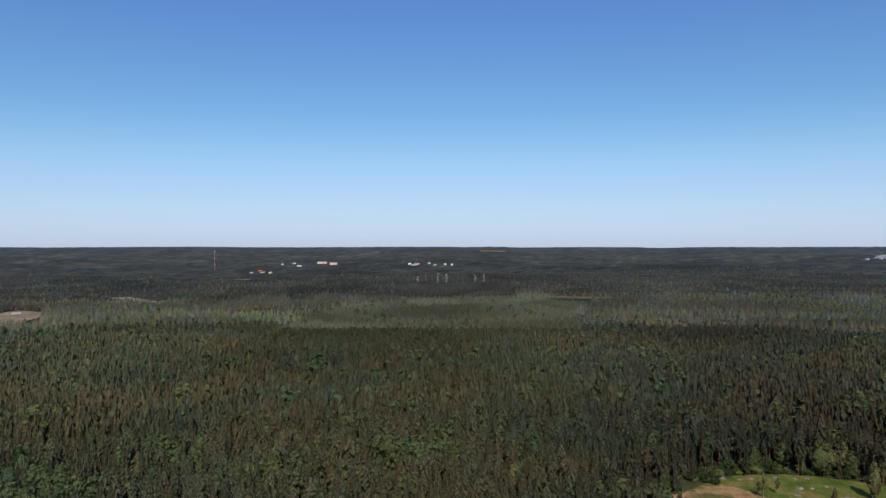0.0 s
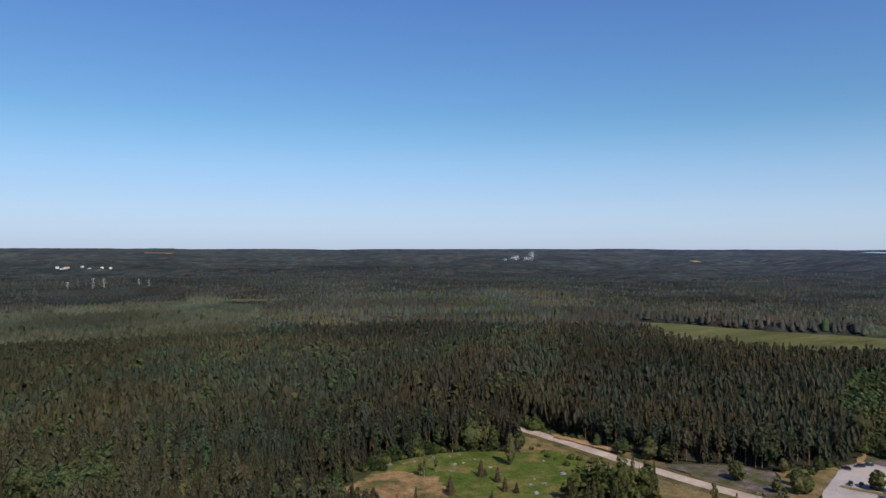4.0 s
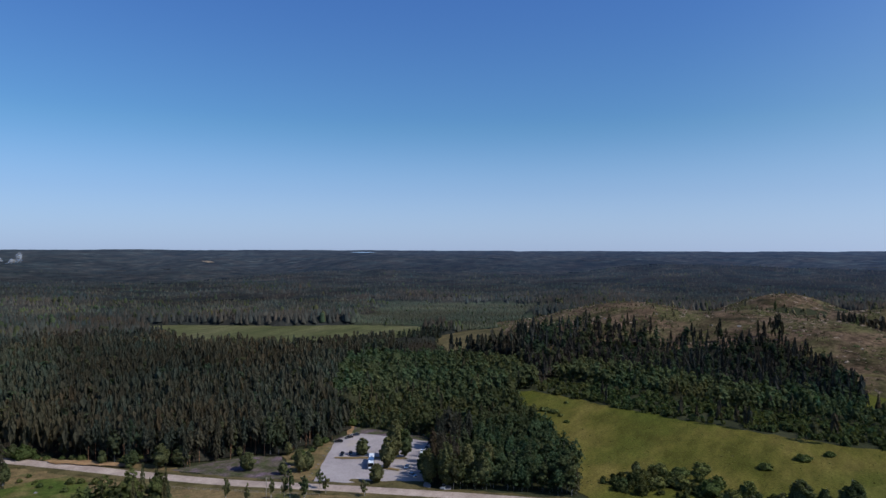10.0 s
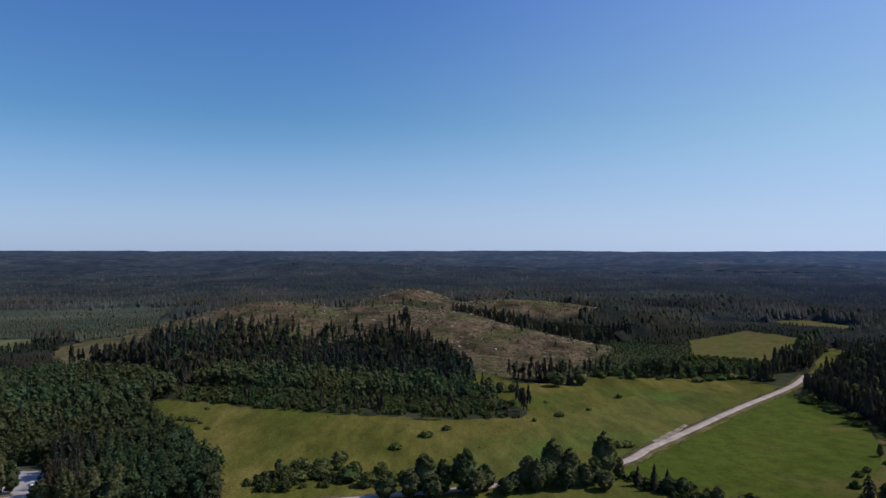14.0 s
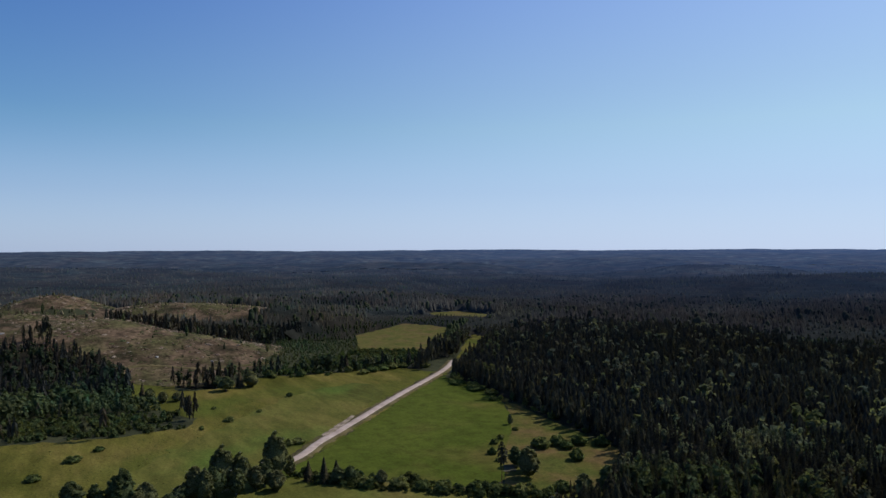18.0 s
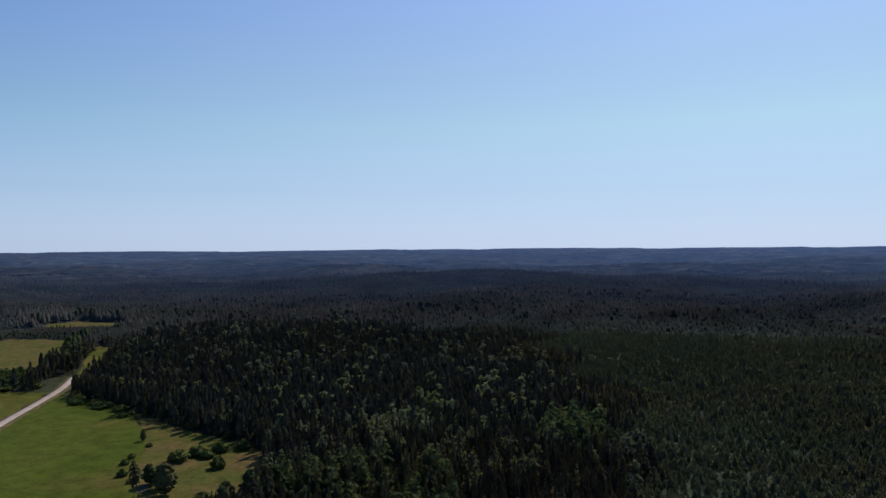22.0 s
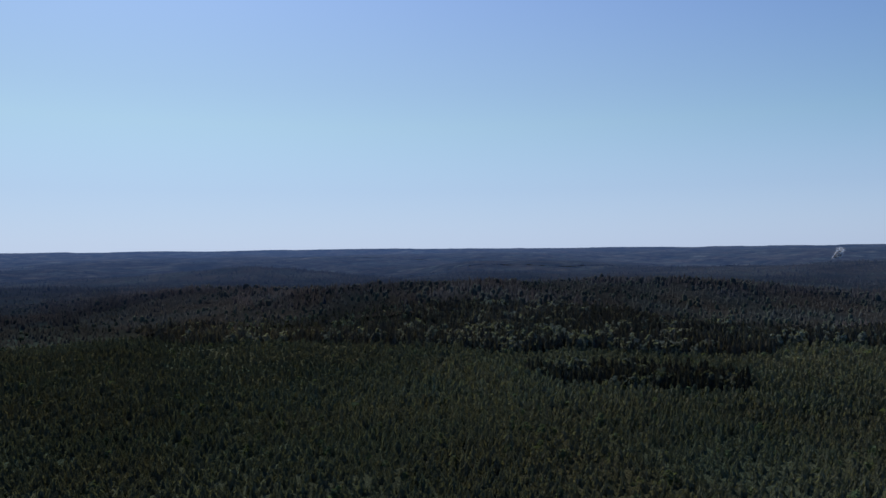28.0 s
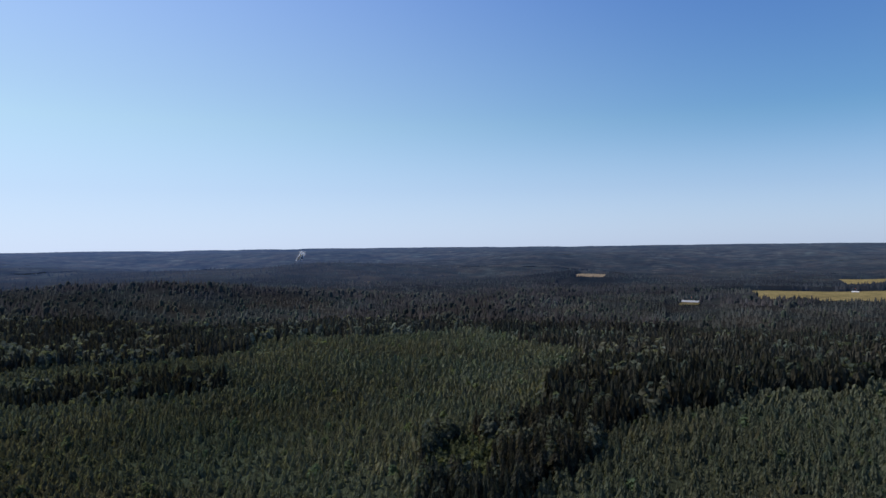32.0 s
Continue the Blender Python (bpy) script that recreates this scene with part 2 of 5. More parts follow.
def mesh_from(name, verts, tris, mat, tint=None, smooth=False):
    me = bpy.data.meshes.new(name)
    verts, tris = np.asarray(verts, np.float32), np.asarray(tris, np.int32)
    me.vertices.add(len(verts))
    me.vertices.foreach_set("co", verts.ravel())
    me.loops.add(tris.size)
    me.loops.foreach_set("vertex_index", tris.ravel())
    me.polygons.add(len(tris))
    me.polygons.foreach_set("loop_start", np.arange(0, tris.size, tris.shape[1], dtype=np.int32))
    if smooth is not False:
        me.polygons.foreach_set("use_smooth", np.ones(len(tris), bool) & smooth)
    if tint is not None:
        at = me.attributes.new("tint", "FLOAT_COLOR", "POINT")
        c = np.ones((len(verts), 4), np.float32)
        c[:, :tint.shape[1]] = tint
        at.data.foreach_set("color", c.ravel())
    me.update(calc_edges=True)
    me.materials.append(mat)
    return me


def lattice(seed):
    return np.random.default_rng(seed).random((256, 256)).astype(np.float32)


LATTICES = [lattice(s) for s in range(6)]


def vnoise(x, y, size, k=0):
    """Smooth value noise, 0 to 1."""
    u, v = np.asarray(x) / size, np.asarray(y) / size
    i, j = np.floor(u).astype(int), np.floor(v).astype(int)
    f, g = u - i, v - j
    f, g = f * f * (3 - 2 * f), g * g * (3 - 2 * g)
    L = LATTICES[k]
    i0, i1, j0, j1 = i % 256, (i + 1) % 256, j % 256, (j + 1) % 256
    return (L[i0, j0] * (1 - f) + L[i1, j0] * f) * (1 - g) + (L[i0, j1] * (1 - f) + L[i1, j1] * f) * g


def inside(poly, x, y):
    x, y = np.asarray(x), np.asarray(y)
    odd = np.zeros(x.shape, bool)
    for (x0, y0), (x1, y1) in zip(poly, poly[1:] + poly[:1]):
        if y0 != y1:
            odd ^= ((y0 > y) != (y1 > y)) & (x < (x1 - x0) * (y - y0) / (y1 - y0) + x0)
    return odd


def polar(bearing, reach):
    """Plan coordinates from degrees clockwise of +y and metres."""
    b = radians(bearing)
    return math.sin(b) * reach, math.cos(b) * reach


def smoothstep(a, b, v):
    s = np.clip((v - a) / (b - a), 0, 1)
    return s * s * (3 - 2 * s)


# bearing, distance, height, width across, depth
HILLS = [(80, 790, 39, 120, 150), (89, 760, 37, 100, 140), (95, 690, 31, 80, 95), (101, 650, 20, 70, 70), (100, 930, 29, 170, 90),
         (91, 1010, 43, 80, 90), (205, 960, 42, 310, 220), (222, 1060, 36, 330, 230), (188, 1080, 32, 150, 180),
         (153, 1750, 36, 330, 220), (128, 900, 12, 130, 90), (20, 2600, 34, 700, 300), (60, 2300, 26, 500, 250), (240, 2500, 30, 600, 280),
         (143, 2500, 36, 420, 220), (167, 2700, 38, 450, 220), (190, 2200, 34, 360, 200), (120, 2700, 36, 500, 220), (210, 2600, 36, 560, 220), (85, 2500, 34, 560, 220), (258.5, 1950, 20, 150, 120)]


def height(x, y):
    """Height of the ground."""
    x, y = np.asarray(x, float), np.asarray(y, float)
    r = np.hypot(x, y)
    total = np.zeros(x.shape)
    for b, d, h, across, deep in HILLS:
        s, c = math.sin(radians(b)), math.cos(radians(b))
        u, v = x * s + y * c - d, x * c - y * s
        total += (h * np.exp(-(u / deep) ** 2 - (v / across) ** 2)) ** 3
    z = np.cbrt(total)
    z = z * (0.9 + 0.2 * vnoise(x, y, 60, 3))
    z += smoothstep(550, 1500, r) * ((vnoise(x, y, 420, 0) - 0.5) * 16 + (vnoise(x, y, 170, 1) - 0.5) * 6)
    z += smoothstep(2300, 5200, r) * 92
    z += smoothstep(1700, 2600, r) * ((vnoise(x, y, 800, 2) - 0.5) * 62 + (vnoise(x, y, 330, 5) - 0.5) * 20)
    cap = np.interp(r, (1500, 1900, 2500, 3300, 4200, 4850), (60, 36, 38, 50, 66, 82)) - 14      # the land climbs slowly to the horizon
    z = np.where(z > cap, cap + 14 * np.tanh((z - cap) / 14), z)
    edge = smoothstep(4300, 4850, r)
    return z * (1 - edge) + edge * (76 + 9 * vnoise(x, y, 900, 4))


def ground(x, y):
    return float(height(x, y))

# ---- plan of the open places, metres ----
LAWN_PLAN = [(75, 262), (97, 281), (122, 298), (146, 303), (172, 294), (184, 286), (198, 284), (207, 272), (190, 240), (174, 210), (150, 180), (90, 215)]
SAND_PLAN = [(84, 262), (99, 281), (116, 289), (132, 272), (127, 250), (112, 240)]
ROAD_LINE = [(150, 440), (190, 372), (205, 332), (212, 300), (217, 270), (222, 240), (229, 207), (238, 178), (247, 148), (256, 115), (268, 70), (280, 10),
             (294, -52), (318, -103), (341, -126), (367, -154), (423, -213), (487, -284), (530, -322)]
PARKING_PLAN = [(241, 174), (262, 184), (283, 194), (301, 202), (319, 203), (323, 180), (322, 153), (300, 143), (286, 140), (262, 128), (253, 126), (246, 150)]
MEADOW_PLAN = [(461, 163), (469, 149), (440, 80), (421, 20), (405, -34), (408, -73), (428, -83), (480, -55), (540, -58), (560, -82), (512, -86), (506, -110),
               (529, -146), (527, -200), (520, -262), (480, -285), (440, -243), (367, -165), (322, -118), (290, -60), (270, 5), (271, 62), (284, 73), (300, 75),
               (335, 92), (365, 112), (412, 135)]
CROP_PLAN = [(300, -86), (318, -114), (367, -164), (423, -223), (470, -275), (420, -275), (381, -267), (340, -246), (311, -226), (275, -195), (246, -175), (240, -160), (262, -140), (285, -110)]
CROP_WEST_PLAN = [(305, -80), (330, -108), (360, -138), (405, -183), (450, -215), (480, -205), (470, -165), (430, -118), (380, -70), (330, -30), (296, -30)]
SCRUB_PLAN = [(381, -267), (340, -262), (313, -257), (253, -249), (229, -222), (220, -190), (230, -165), (246, -175), (275, -195), (311, -226), (340, -246)]
FIELD_PLANS = {
    "hay_field": [(733, -315), (795, -408), (720, -430), (610, -365), (575, -300), (620, -270)],
    "round_field": [(895, -480), (925, -570), (818, -575), (740, -500)],
    "lane_field": [(540, -330), (668, -430), (640, -432), (525, -342)],
    "yellow_field": [(646, 750), (690, 688), (724, 562), (775, 488), (790, 390), (690, 352), (560, 400), (505, 512), (575, 640)],
    "brown_field": [(711, 335), (750, 318), (745, 270), (640, 245), (600, 275), (640, 305)],
    "slope_field": [(560, 165), (600, 187), (640, 194), (590, 165)],
    "distant_field": [(-1620, -20), (-1680, 250), (-1700, 420), (-1250, 315), (-1215, 170), (-1170, 18)],
    "distant_strip": [(-2300, 225), (-2400, 480), (-1900, 420), (-1760, 200)],
    "gap_field": [(215, 1330), (330, 1262), (473, 1125), (560, 1046), (548, 1018), (450, 1085), (320, 1200), (212, 1290)],
    "village_field": [(-668, 1330), (-612, 1362), (-545, 1290), (-490, 1235), (-500, 1196), (-600, 1262)],
    "mast_field": [(-930, 2380), (-640, 2250), (-540, 1950), (-780, 2000)],
    "farm_field": [(-640, 1040), (-560, 1010), (-520, 850), (-620, 850)]}
CLEARING_PLAN = [polar(69, 900), polar(70, 700), polar(73, 630), polar(79, 615), polar(84, 615), polar(89, 630), polar(92, 622), polar(94.5, 585), polar(96.5, 545), polar(101, 530),
                 polar(104, 560), polar(107, 620), polar(107.5, 690), polar(104, 760), polar(105, 860), polar(107, 960), polar(101, 1050), polar(90, 1150), polar(80, 1000)]
SPARSE_PLAN = [polar(70, 690), polar(73, 628), polar(79, 598), polar(84, 588), polar(91, 600), polar(91, 660), polar(84, 660), polar(78, 690), polar(73, 730)]
SUBSTATION_PLAN = [(20, 1655), (125, 1682), (128, 1640), (24, 1612)]
BARE_PLANS = {"house_yard": [(-1200, -98), (-1195, -70), (-1120, -70), (-1120, -98)], "pink_clearing": [(-2040, -440), (-2040, -370), (-1760, -330), (-1760, -420)],
              "log_landing": [polar(222.8, 1575), polar(225.3, 1570), polar(225.1, 1510), polar(223, 1520)], "sand_landing": [polar(239.4, 2060), polar(243, 2070), polar(242.8, 1990), polar(239.6, 2000)]}
PASTURE_PLAN = [(203, 302), (207, 332), (214, 300), (220, 262), (226, 228), (232, 200), (240, 172), (250, 130), (258, 112), (262, 90), (268, 50), (276, 0),
                (288, -55), (306, -92), (308, -114), (285, -108), (262, -138), (240, -158), (222, -182), (200, -165), (150, -110), (130, 0), (140, 120), (174, 210), (190, 240), (209, 276)]
GLADE_PLAN = [polar(128.5, 262), polar(133.3, 264), polar(134.6, 300), polar(134.8, 352), polar(131, 330), polar(128.5, 300)]
ROADSIDE_PLAN = [(268, 40), (276, 0), (288, -55), (304, -92), (306, -112), (285, -107), (262, -137), (240, -156), (222, -178), (200, -163), (152, -108), (170, -40), (210, 10)]
BACK_GRASS_PLAN = [(300, 203), (318, 206), (331, 210), (332, 190), (329, 158), (322, 152), (320, 180), (316, 200)]
EDGE_GRASS_PLAN = [(258, 197), (270, 212), (300, 207), (301, 202), (283, 194), (262, 184), (244, 177), (240, 186)]
FIREWEED_PLAN = [(231, 244), (241, 238), (257, 230), (270, 212), (258, 197), (244, 189), (235, 206)]
BANK_PLAN = [polar(32.6, 338), polar(31.5, 402), polar(33, 398), polar(36, 375), polar(44, 340), polar(44, 290), polar(36, 292)]
GROVE_PLANS = [[polar(36.3, 284), polar(40, 292), polar(43.5, 285), polar(43.5, 250), polar(36.3, 248)], [polar(152, 200), polar(138, 250), polar(134, 285), polar(138, 300), polar(150, 300)]]
VALLEY_PLAN = [polar(94, 780), polar(100, 735), polar(107, 715), polar(108, 830), polar(99, 850)]
SHRUB_PLANS = {"hill_scrub": [(469, 149), (440, 80), (421, 20), (405, -34), (408, -73), (448, -75), (458, -30), (470, 20), (488, 80), (515, 150)],
               "lawn_scrub": [(68, 270), (95, 293), (120, 309), (146, 315), (174, 306), (184, 290), (172, 294), (146, 303), (122, 298), (97, 281), (75, 262)],
               "near_scrub": [(304, 66), (322, 40), (312, 18), (300, -6), (284, -4), (280, 30), (284, 58)],
               "field_scrub": [(300, -104), (278, -122), (262, -144), (240, -164), (222, -188), (214, -180), (236, -150), (262, -122), (288, -98)],
               "river_scrub": [(530, -165), (530, -290), (600, -320), (620, -262), (575, -195), (545, -160)]}

# ---- the ground: one sheet to the horizon ----
def build_ground():
    rings = np.concatenate([[1.0], np.geomspace(40, 4900, 130)])
    n = 440
    ang = np.linspace(0, 2 * np.pi, n, endpoint=False)
    R, A = np.meshgrid(rings, ang, indexing="ij")
    x, y = R * np.sin(A), R * np.cos(A)
    v = np.stack([x, y, height(x, y)], -1).reshape(-1, 3)
    i, j = np.meshgrid(np.arange(len(rings) - 1), np.arange(n), indexing="ij")
    k = (j + 1) % n
    q = np.stack([i * n + j, (i + 1) * n + j, (i + 1) * n + k, i * n + k], -1).reshape(-1, 4)[:, ::-1]
    k = np.arange(n // 2 - 1)                               # and the middle, closed by strips
    q = np.concatenate([q, np.stack([k, k + 1, n - 2 - k, n - 1 - k], -1)[:, ::-1]])
    ob = new("ground", mesh_from("ground", v, q, FOREST_FLOOR, smooth=True))
    tagged(ob, "dark mossy forest floor rolling out to the horizon", "ground", kind="structure")


build_ground()


def wobble(poly, step, amount, seed):
    """The outline of a plan, drawn out into a natural edge."""
    out = []
    r = np.random.default_rng(seed)
    for (x0, y0), (x1, y1) in zip(poly, poly[1:] + poly[:1]):
        n = max(1, int(math.hypot(x1 - x0, y1 - y0) / step))
        for k in range(n):
            t = k / n
            w = (r.random(2) - 0.5) * 2 * amount * (k > 0)
            out.append((x0 + (x1 - x0) * t + w[0], y0 + (y1 - y0) * t + w[1]))
    return out


from mathutils.geometry import delaunay_2d_cdt


def sheet(name, plan, mat, label, category, lift, step=8.0, rough=2.0, kind="structure"):
    edge = wobble(plan, step, rough, len(plan))
    ex = np.array(edge)
    lo, hi = ex.min(0), ex.max(0)
    gx, gy = np.meshgrid(np.arange(lo[0], hi[0], step), np.arange(lo[1], hi[1], step))
    gx, gy = gx.ravel(), gy.ravel()
    ok = inside(edge, gx, gy)
    pts = [Vector(p) for p in edge] + [Vector((float(a), float(b))) for a, b in zip(gx[ok], gy[ok])]
    v, _, f, *_ = delaunay_2d_cdt(pts, [], [list(range(len(edge)))], 1, 1e-4)
    xy = np.array([tuple(p) for p in v])
    z = height(xy[:, 0], xy[:, 1]) + lift
    me = mesh_from(name, np.column_stack([xy, z]), np.array([t for t in f if len(t) == 3])[:, :3], mat, smooth=True)
    ob = new(name, me)
    return tagged(ob, label, category, kind=kind)


sheet("meadow", MEADOW_PLAN, MEADOW, "wide unmown yellow-green meadow below the felled hill", "meadow", 0.25, 6, 2.5)
sheet("green_field", CROP_PLAN, CROP, "smooth bright green grass field beside the gravel road", "field", 0.35, 4, 0.6)
sheet("west_field", CROP_WEST_PLAN, HALF_MOWN, "green mown part of the meadow along the road", "field", 0.4, 6, 3.5)
sheet("scrub_meadow", SCRUB_PLAN, SCRUB, "rough brownish yellow grass with bushes at the forest edge", "meadow", 0.3, 6, 2)
sheet("roadside_meadow", ROADSIDE_PLAN, HALF_MOWN, "yellow-green grass below the road, edged by birches", "meadow", 0.34, 5, 1.5)
sheet("glade", GLADE_PLAN, SCRUB, "small brownish glade between bushes and forest", "glade", 0.22, 5, 1.5)
sheet("fireweed_strip", [(254, -180), (262, -186), (260, -191), (252, -185)], FIREWEED, "purple fireweed at the corner of the green field", "flowers", 0.5, 2, 1.0)
sheet("pasture", PASTURE_PLAN, PASTURE, "brownish grazed pasture between road and lawn", "pasture", 0.2, 6, 1.5)
sheet("bank", BANK_PLAN, PASTURE, "brown grassy bank between lawn and road", "bank", 0.12, 5, 1.5)
sheet("edge_grass", EDGE_GRASS_PLAN, PASTURE, "rough green grass between parking lot and forest", "grass", 0.22, 5, 1)
sheet("back_grass", BACK_GRASS_PLAN, FIREWEED, "strip of rough grass behind the parking lot", "grass", 0.3, 5, 1)
sheet("fireweed_patch", FIREWEED_PLAN, FIREWEED, "purple fireweed flowers in rough grass beside the road", "flowers", 0.25, 4, 1.5)
sheet("lawn", LAWN_PLAN, LAWN, "bright green lawn with boulders beside the forest", "lawn", 0.3, 5, 1.5)
sheet("sand_patch", SAND_PLAN, SANDY, "bare orange sandy patch in the lawn", "sand", 0.4, 2.5, 2.6)
sheet("parking_lot", PARKING_PLAN, GRAVEL, "pale grey gravel parking lot among trees", "parking lot", 0.5, 5, 0.6)
for field_name, plan in FIELD_PLANS.items():
    sheet(field_name, plan, STUBBLE if field_name in ("village_field", "mast_field", "farm_field") else DRY if field_name == "brown_field" else RYE if field_name.startswith("distant") else FALLOW if field_name == "gap_field" else PALE_GRASS if field_name in ("yellow_field",) else SCRUB if field_name in ("hay_field", "round_field") else MEADOW,
          "pale yellow-green clearing of grass among the woods", "field", 0.4 if math.hypot(*plan[0]) < 1200 else 3.5, 14, 4)
for field_name, plan in BARE_PLANS.items():
    sheet(field_name, plan, DRY if field_name == "house_yard" else STUBBLE, "pale bare clearing in the forest", "clearing", 3.5, 12, 3)
sheet("clear_cut", CLEARING_PLAN, HEATH, "brown felled hillside with stumps and brash", "clearing", 0.4, 8, 6)
sheet("substation_yard", SUBSTATION_PLAN, GRAVEL, "pale gravel yard with power masts in the forest", "yard", 0.5, 12, 2)


def smooth_line(line, step):
    p = np.array(line, float)
    out = []
    for k in range(len(p) - 1):
        p0, p1, p2, p3 = p[max(k - 1, 0)], p[k], p[k + 1], p[min(k + 2, len(p) - 1)]
        for t in np.linspace(0, 1, max(2, int(np.hypot(*(p2 - p1)) / step)), endpoint=False):
            out.append(0.5 * (2 * p1 + (p2 - p0) * t + (2 * p0 - 5 * p1 + 4 * p2 - p3) * t * t + (3 * p1 - p0 - 3 * p2 + p3) * t ** 3))
    return np.array(out + [p[-1]])


def ribbon(name, line, width, mat, label, category, lift, crown=0.12, rough=0.35):
    c = smooth_line(line, 4.0)
    d = np.gradient(c, axis=0)
    d /= np.hypot(d[:, 0], d[:, 1])[:, None]
    side = np.stack([d[:, 1], -d[:, 0]], -1)
    r = np.random.default_rng(len(line))
    cols = []
    for f, up in ((-0.62, -lift - 0.1), (-0.5, 0), (-0.2, crown), (0.2, crown), (0.5, 0), (0.62, -lift - 0.1)):
        w = f * width * (1 + 0.5 * smoothstep(50, 130, c[:, 1])) + (r.random(len(c)) - 0.5) * rough * (abs(f) > 0.4)
        q = c + side * w[:, None]
        cols.append(np.column_stack([q, height(q[:, 0], q[:, 1]) + lift + up]))
    v = np.stack(cols, 1).reshape(-1, 3)
    n, m = len(c), len(cols)
    i, j = np.meshgrid(np.arange(n - 1), np.arange(m - 1), indexing="ij")
    q = np.stack([i * m + j, i * m + j + 1, (i + 1) * m + j + 1, (i + 1) * m + j], -1).reshape(-1, 4)
    return tagged(new(name, mesh_from(name, v, q, mat, smooth=True)), label, category, kind="structure")


ribbon("road_verge", ROAD_LINE, 9.4, DRY, "sandy dry verge on both sides of the road", "verge", 0.55, 0.0, 3.0)
ribbon("road", ROAD_LINE, 4.6, ROAD, "pale dusty gravel road running past fields and forest", "road", 0.7)

# ---- trees of the woods ----
SPRUCE, PINE, BIRCH, BUSH = range(4)
BARK = {SPRUCE: (0.09, 0.065, 0.05), PINE: (0.22, 0.12, 0.07), BIRCH: (0.24, 0.23, 0.21), BUSH: (0.09, 0.07, 0.05)}


def tuft(r, centre, size, out=None):
    """One clump of leaves: a bent four-cornered leaf mass that faces outwards from the crown."""
    d = r.normal(size=3)
    if out is not None:
        d = out / max(1e-6, np.linalg.norm(out)) + d * 0.36
    d /= np.linalg.norm(d)
    a = np.cross(d, r.normal(size=3))
    a /= np.linalg.norm(a)
    b = np.cross(d, a)
    s = size * (0.7 + 0.6 * r.random(4))
    return np.array([centre + a * s[0] - d * 0.15 * size, centre + b * s[1] + d * 0.1 * size, centre - a * s[2] - d * 0.15 * size, centre - b * s[3] + d * 0.1 * size])


ICO = bmesh.new()
bmesh.ops.create_icosphere(ICO, subdivisions=1, radius=1.0)
ICO_POINTS = np.array([v.co[:] for v in ICO.verts])
ICO_FACES = [[v.index for v in f.verts] for f in ICO.faces]
ICO.free()
ICO = bmesh.new()
bmesh.ops.create_icosphere(ICO, subdivisions=2, radius=1.0)
ICO_FINE = [tuple(v.co) for v in ICO.verts]
ICO_FINE_FACES = [[v.index for v in f.verts] for f in ICO.faces]
ICO.free()


LUMP_POINTS = np.array([(1, 0, 0.1), (0, 1, -0.1), (-1, 0, 0.1), (0, -1, -0.1), (0, 0, 0.95), (0, 0, -0.8)])
LUMP_FACES = [(k, (k + 1) % 4, 4) for k in range(4)] + [((k + 1) % 4, k, 5) for k in range(4)]


def template(kind, detail, seed):
    """A tree one metre high: points, triangles, and which points are bark."""
    young, detail = detail == 3, min(detail, 2)
    r = np.random.default_rng(seed)
    V, T, B, S = [], [], [], []

    def add(v, t, bark, smooth=True):
        base = sum(len(q) for q in V)
        V.append(np.asarray(v, float))
        T.extend([[base + i for i in q] for q in t])
        B.extend([bark] * len(v))
        S.extend([smooth] * len(t))

    def clump(c, size):
        """A knobbly mass of twigs and leaves."""
        p = ICO_POINTS * (0.72 + 0.5 * r.random((len(ICO_POINTS), 1)))
        a = r.random() * 6.28
        m = np.array([[math.cos(a), -math.sin(a), 0], [math.sin(a), math.cos(a), 0], [0, 0, 1]])
        add(p @ m * np.asarray(size) + np.asarray(c), ICO_FACES, False)

    if detail == 2 and not young:                        # trunk
        top = {SPRUCE: 0.5, PINE: 0.8, BIRCH: 0.7, BUSH: 0.5}[kind]
        w, n = 0.011, 3
        ring = [(math.cos(k * 2 * math.pi / n) * w, math.sin(k * 2 * math.pi / n) * w, -0.03) for k in range(n)]
        add(ring + [(x * 0.4, y * 0.4, top) for x, y, _ in ring],
            [q for k in range(n) for q in ((k, (k + 1) % n, n + k), ((k + 1) % n, n + (k + 1) % n, n + k))], True)
    def lump(c, size):
        """A small rough mass of needles or leaves."""
        p = LUMP_POINTS * (0.7 + 0.55 * r.random((len(LUMP_POINTS), 1)))
        a = r.random() * 6.28
        m = np.array([[math.cos(a), -math.sin(a), 0], [math.sin(a), math.cos(a), 0], [0, 0, 1]])
        add(p @ m * np.asarray(size) + np.asarray(c), LUMP_FACES, False)

    def spray(a, z, inner, reach, droop, half):
        """One bough: a kite of twigs that hangs outwards from the stem."""
        c, n = math.cos(a), math.sin(a)
        m = inner + (reach - inner) * (0.45 + 0.2 * r.random())
        add([(c * inner, n * inner, z), (c * m - n * half, n * m + c * half, z - droop * 0.35), (c * reach, n * reach, z - droop), (c * m + n * half, n * m - c * half, z - droop * 0.35)],
            [(0, 1, 2), (0, 2, 3)], False, False)

    def whorl(top, low, reach, count, cover):
        """Steep boughs round the stem, with gaps between them."""
        ph = r.random() * 6.28
        for k in range(count):
            w = reach * (0.7 + 0.6 * r.random())
            spray(ph + (k + 0.6 * (r.random() - 0.5)) * 6.283 / count, top + 0.03 * (r.random() - 0.5), 0.004, w, (top - low) * (0.8 + 0.35 * r.random()), w * cover * 3.14 / count)

    if kind == SPRUCE and detail >= 1:                   # drooping boughs up to a pointed top
        rad = 0.1 + 0.03 * r.random()
        if detail == 2:
            for k in range(9):
                whorl(1.0 - 0.09 * k, 0.86 - 0.092 * k, 0.018 + rad * (k / 9) ** 0.85, 6, 0.64)
        else:
            whorl(1.0, 0.68, rad * 0.5, 4, 0.8)
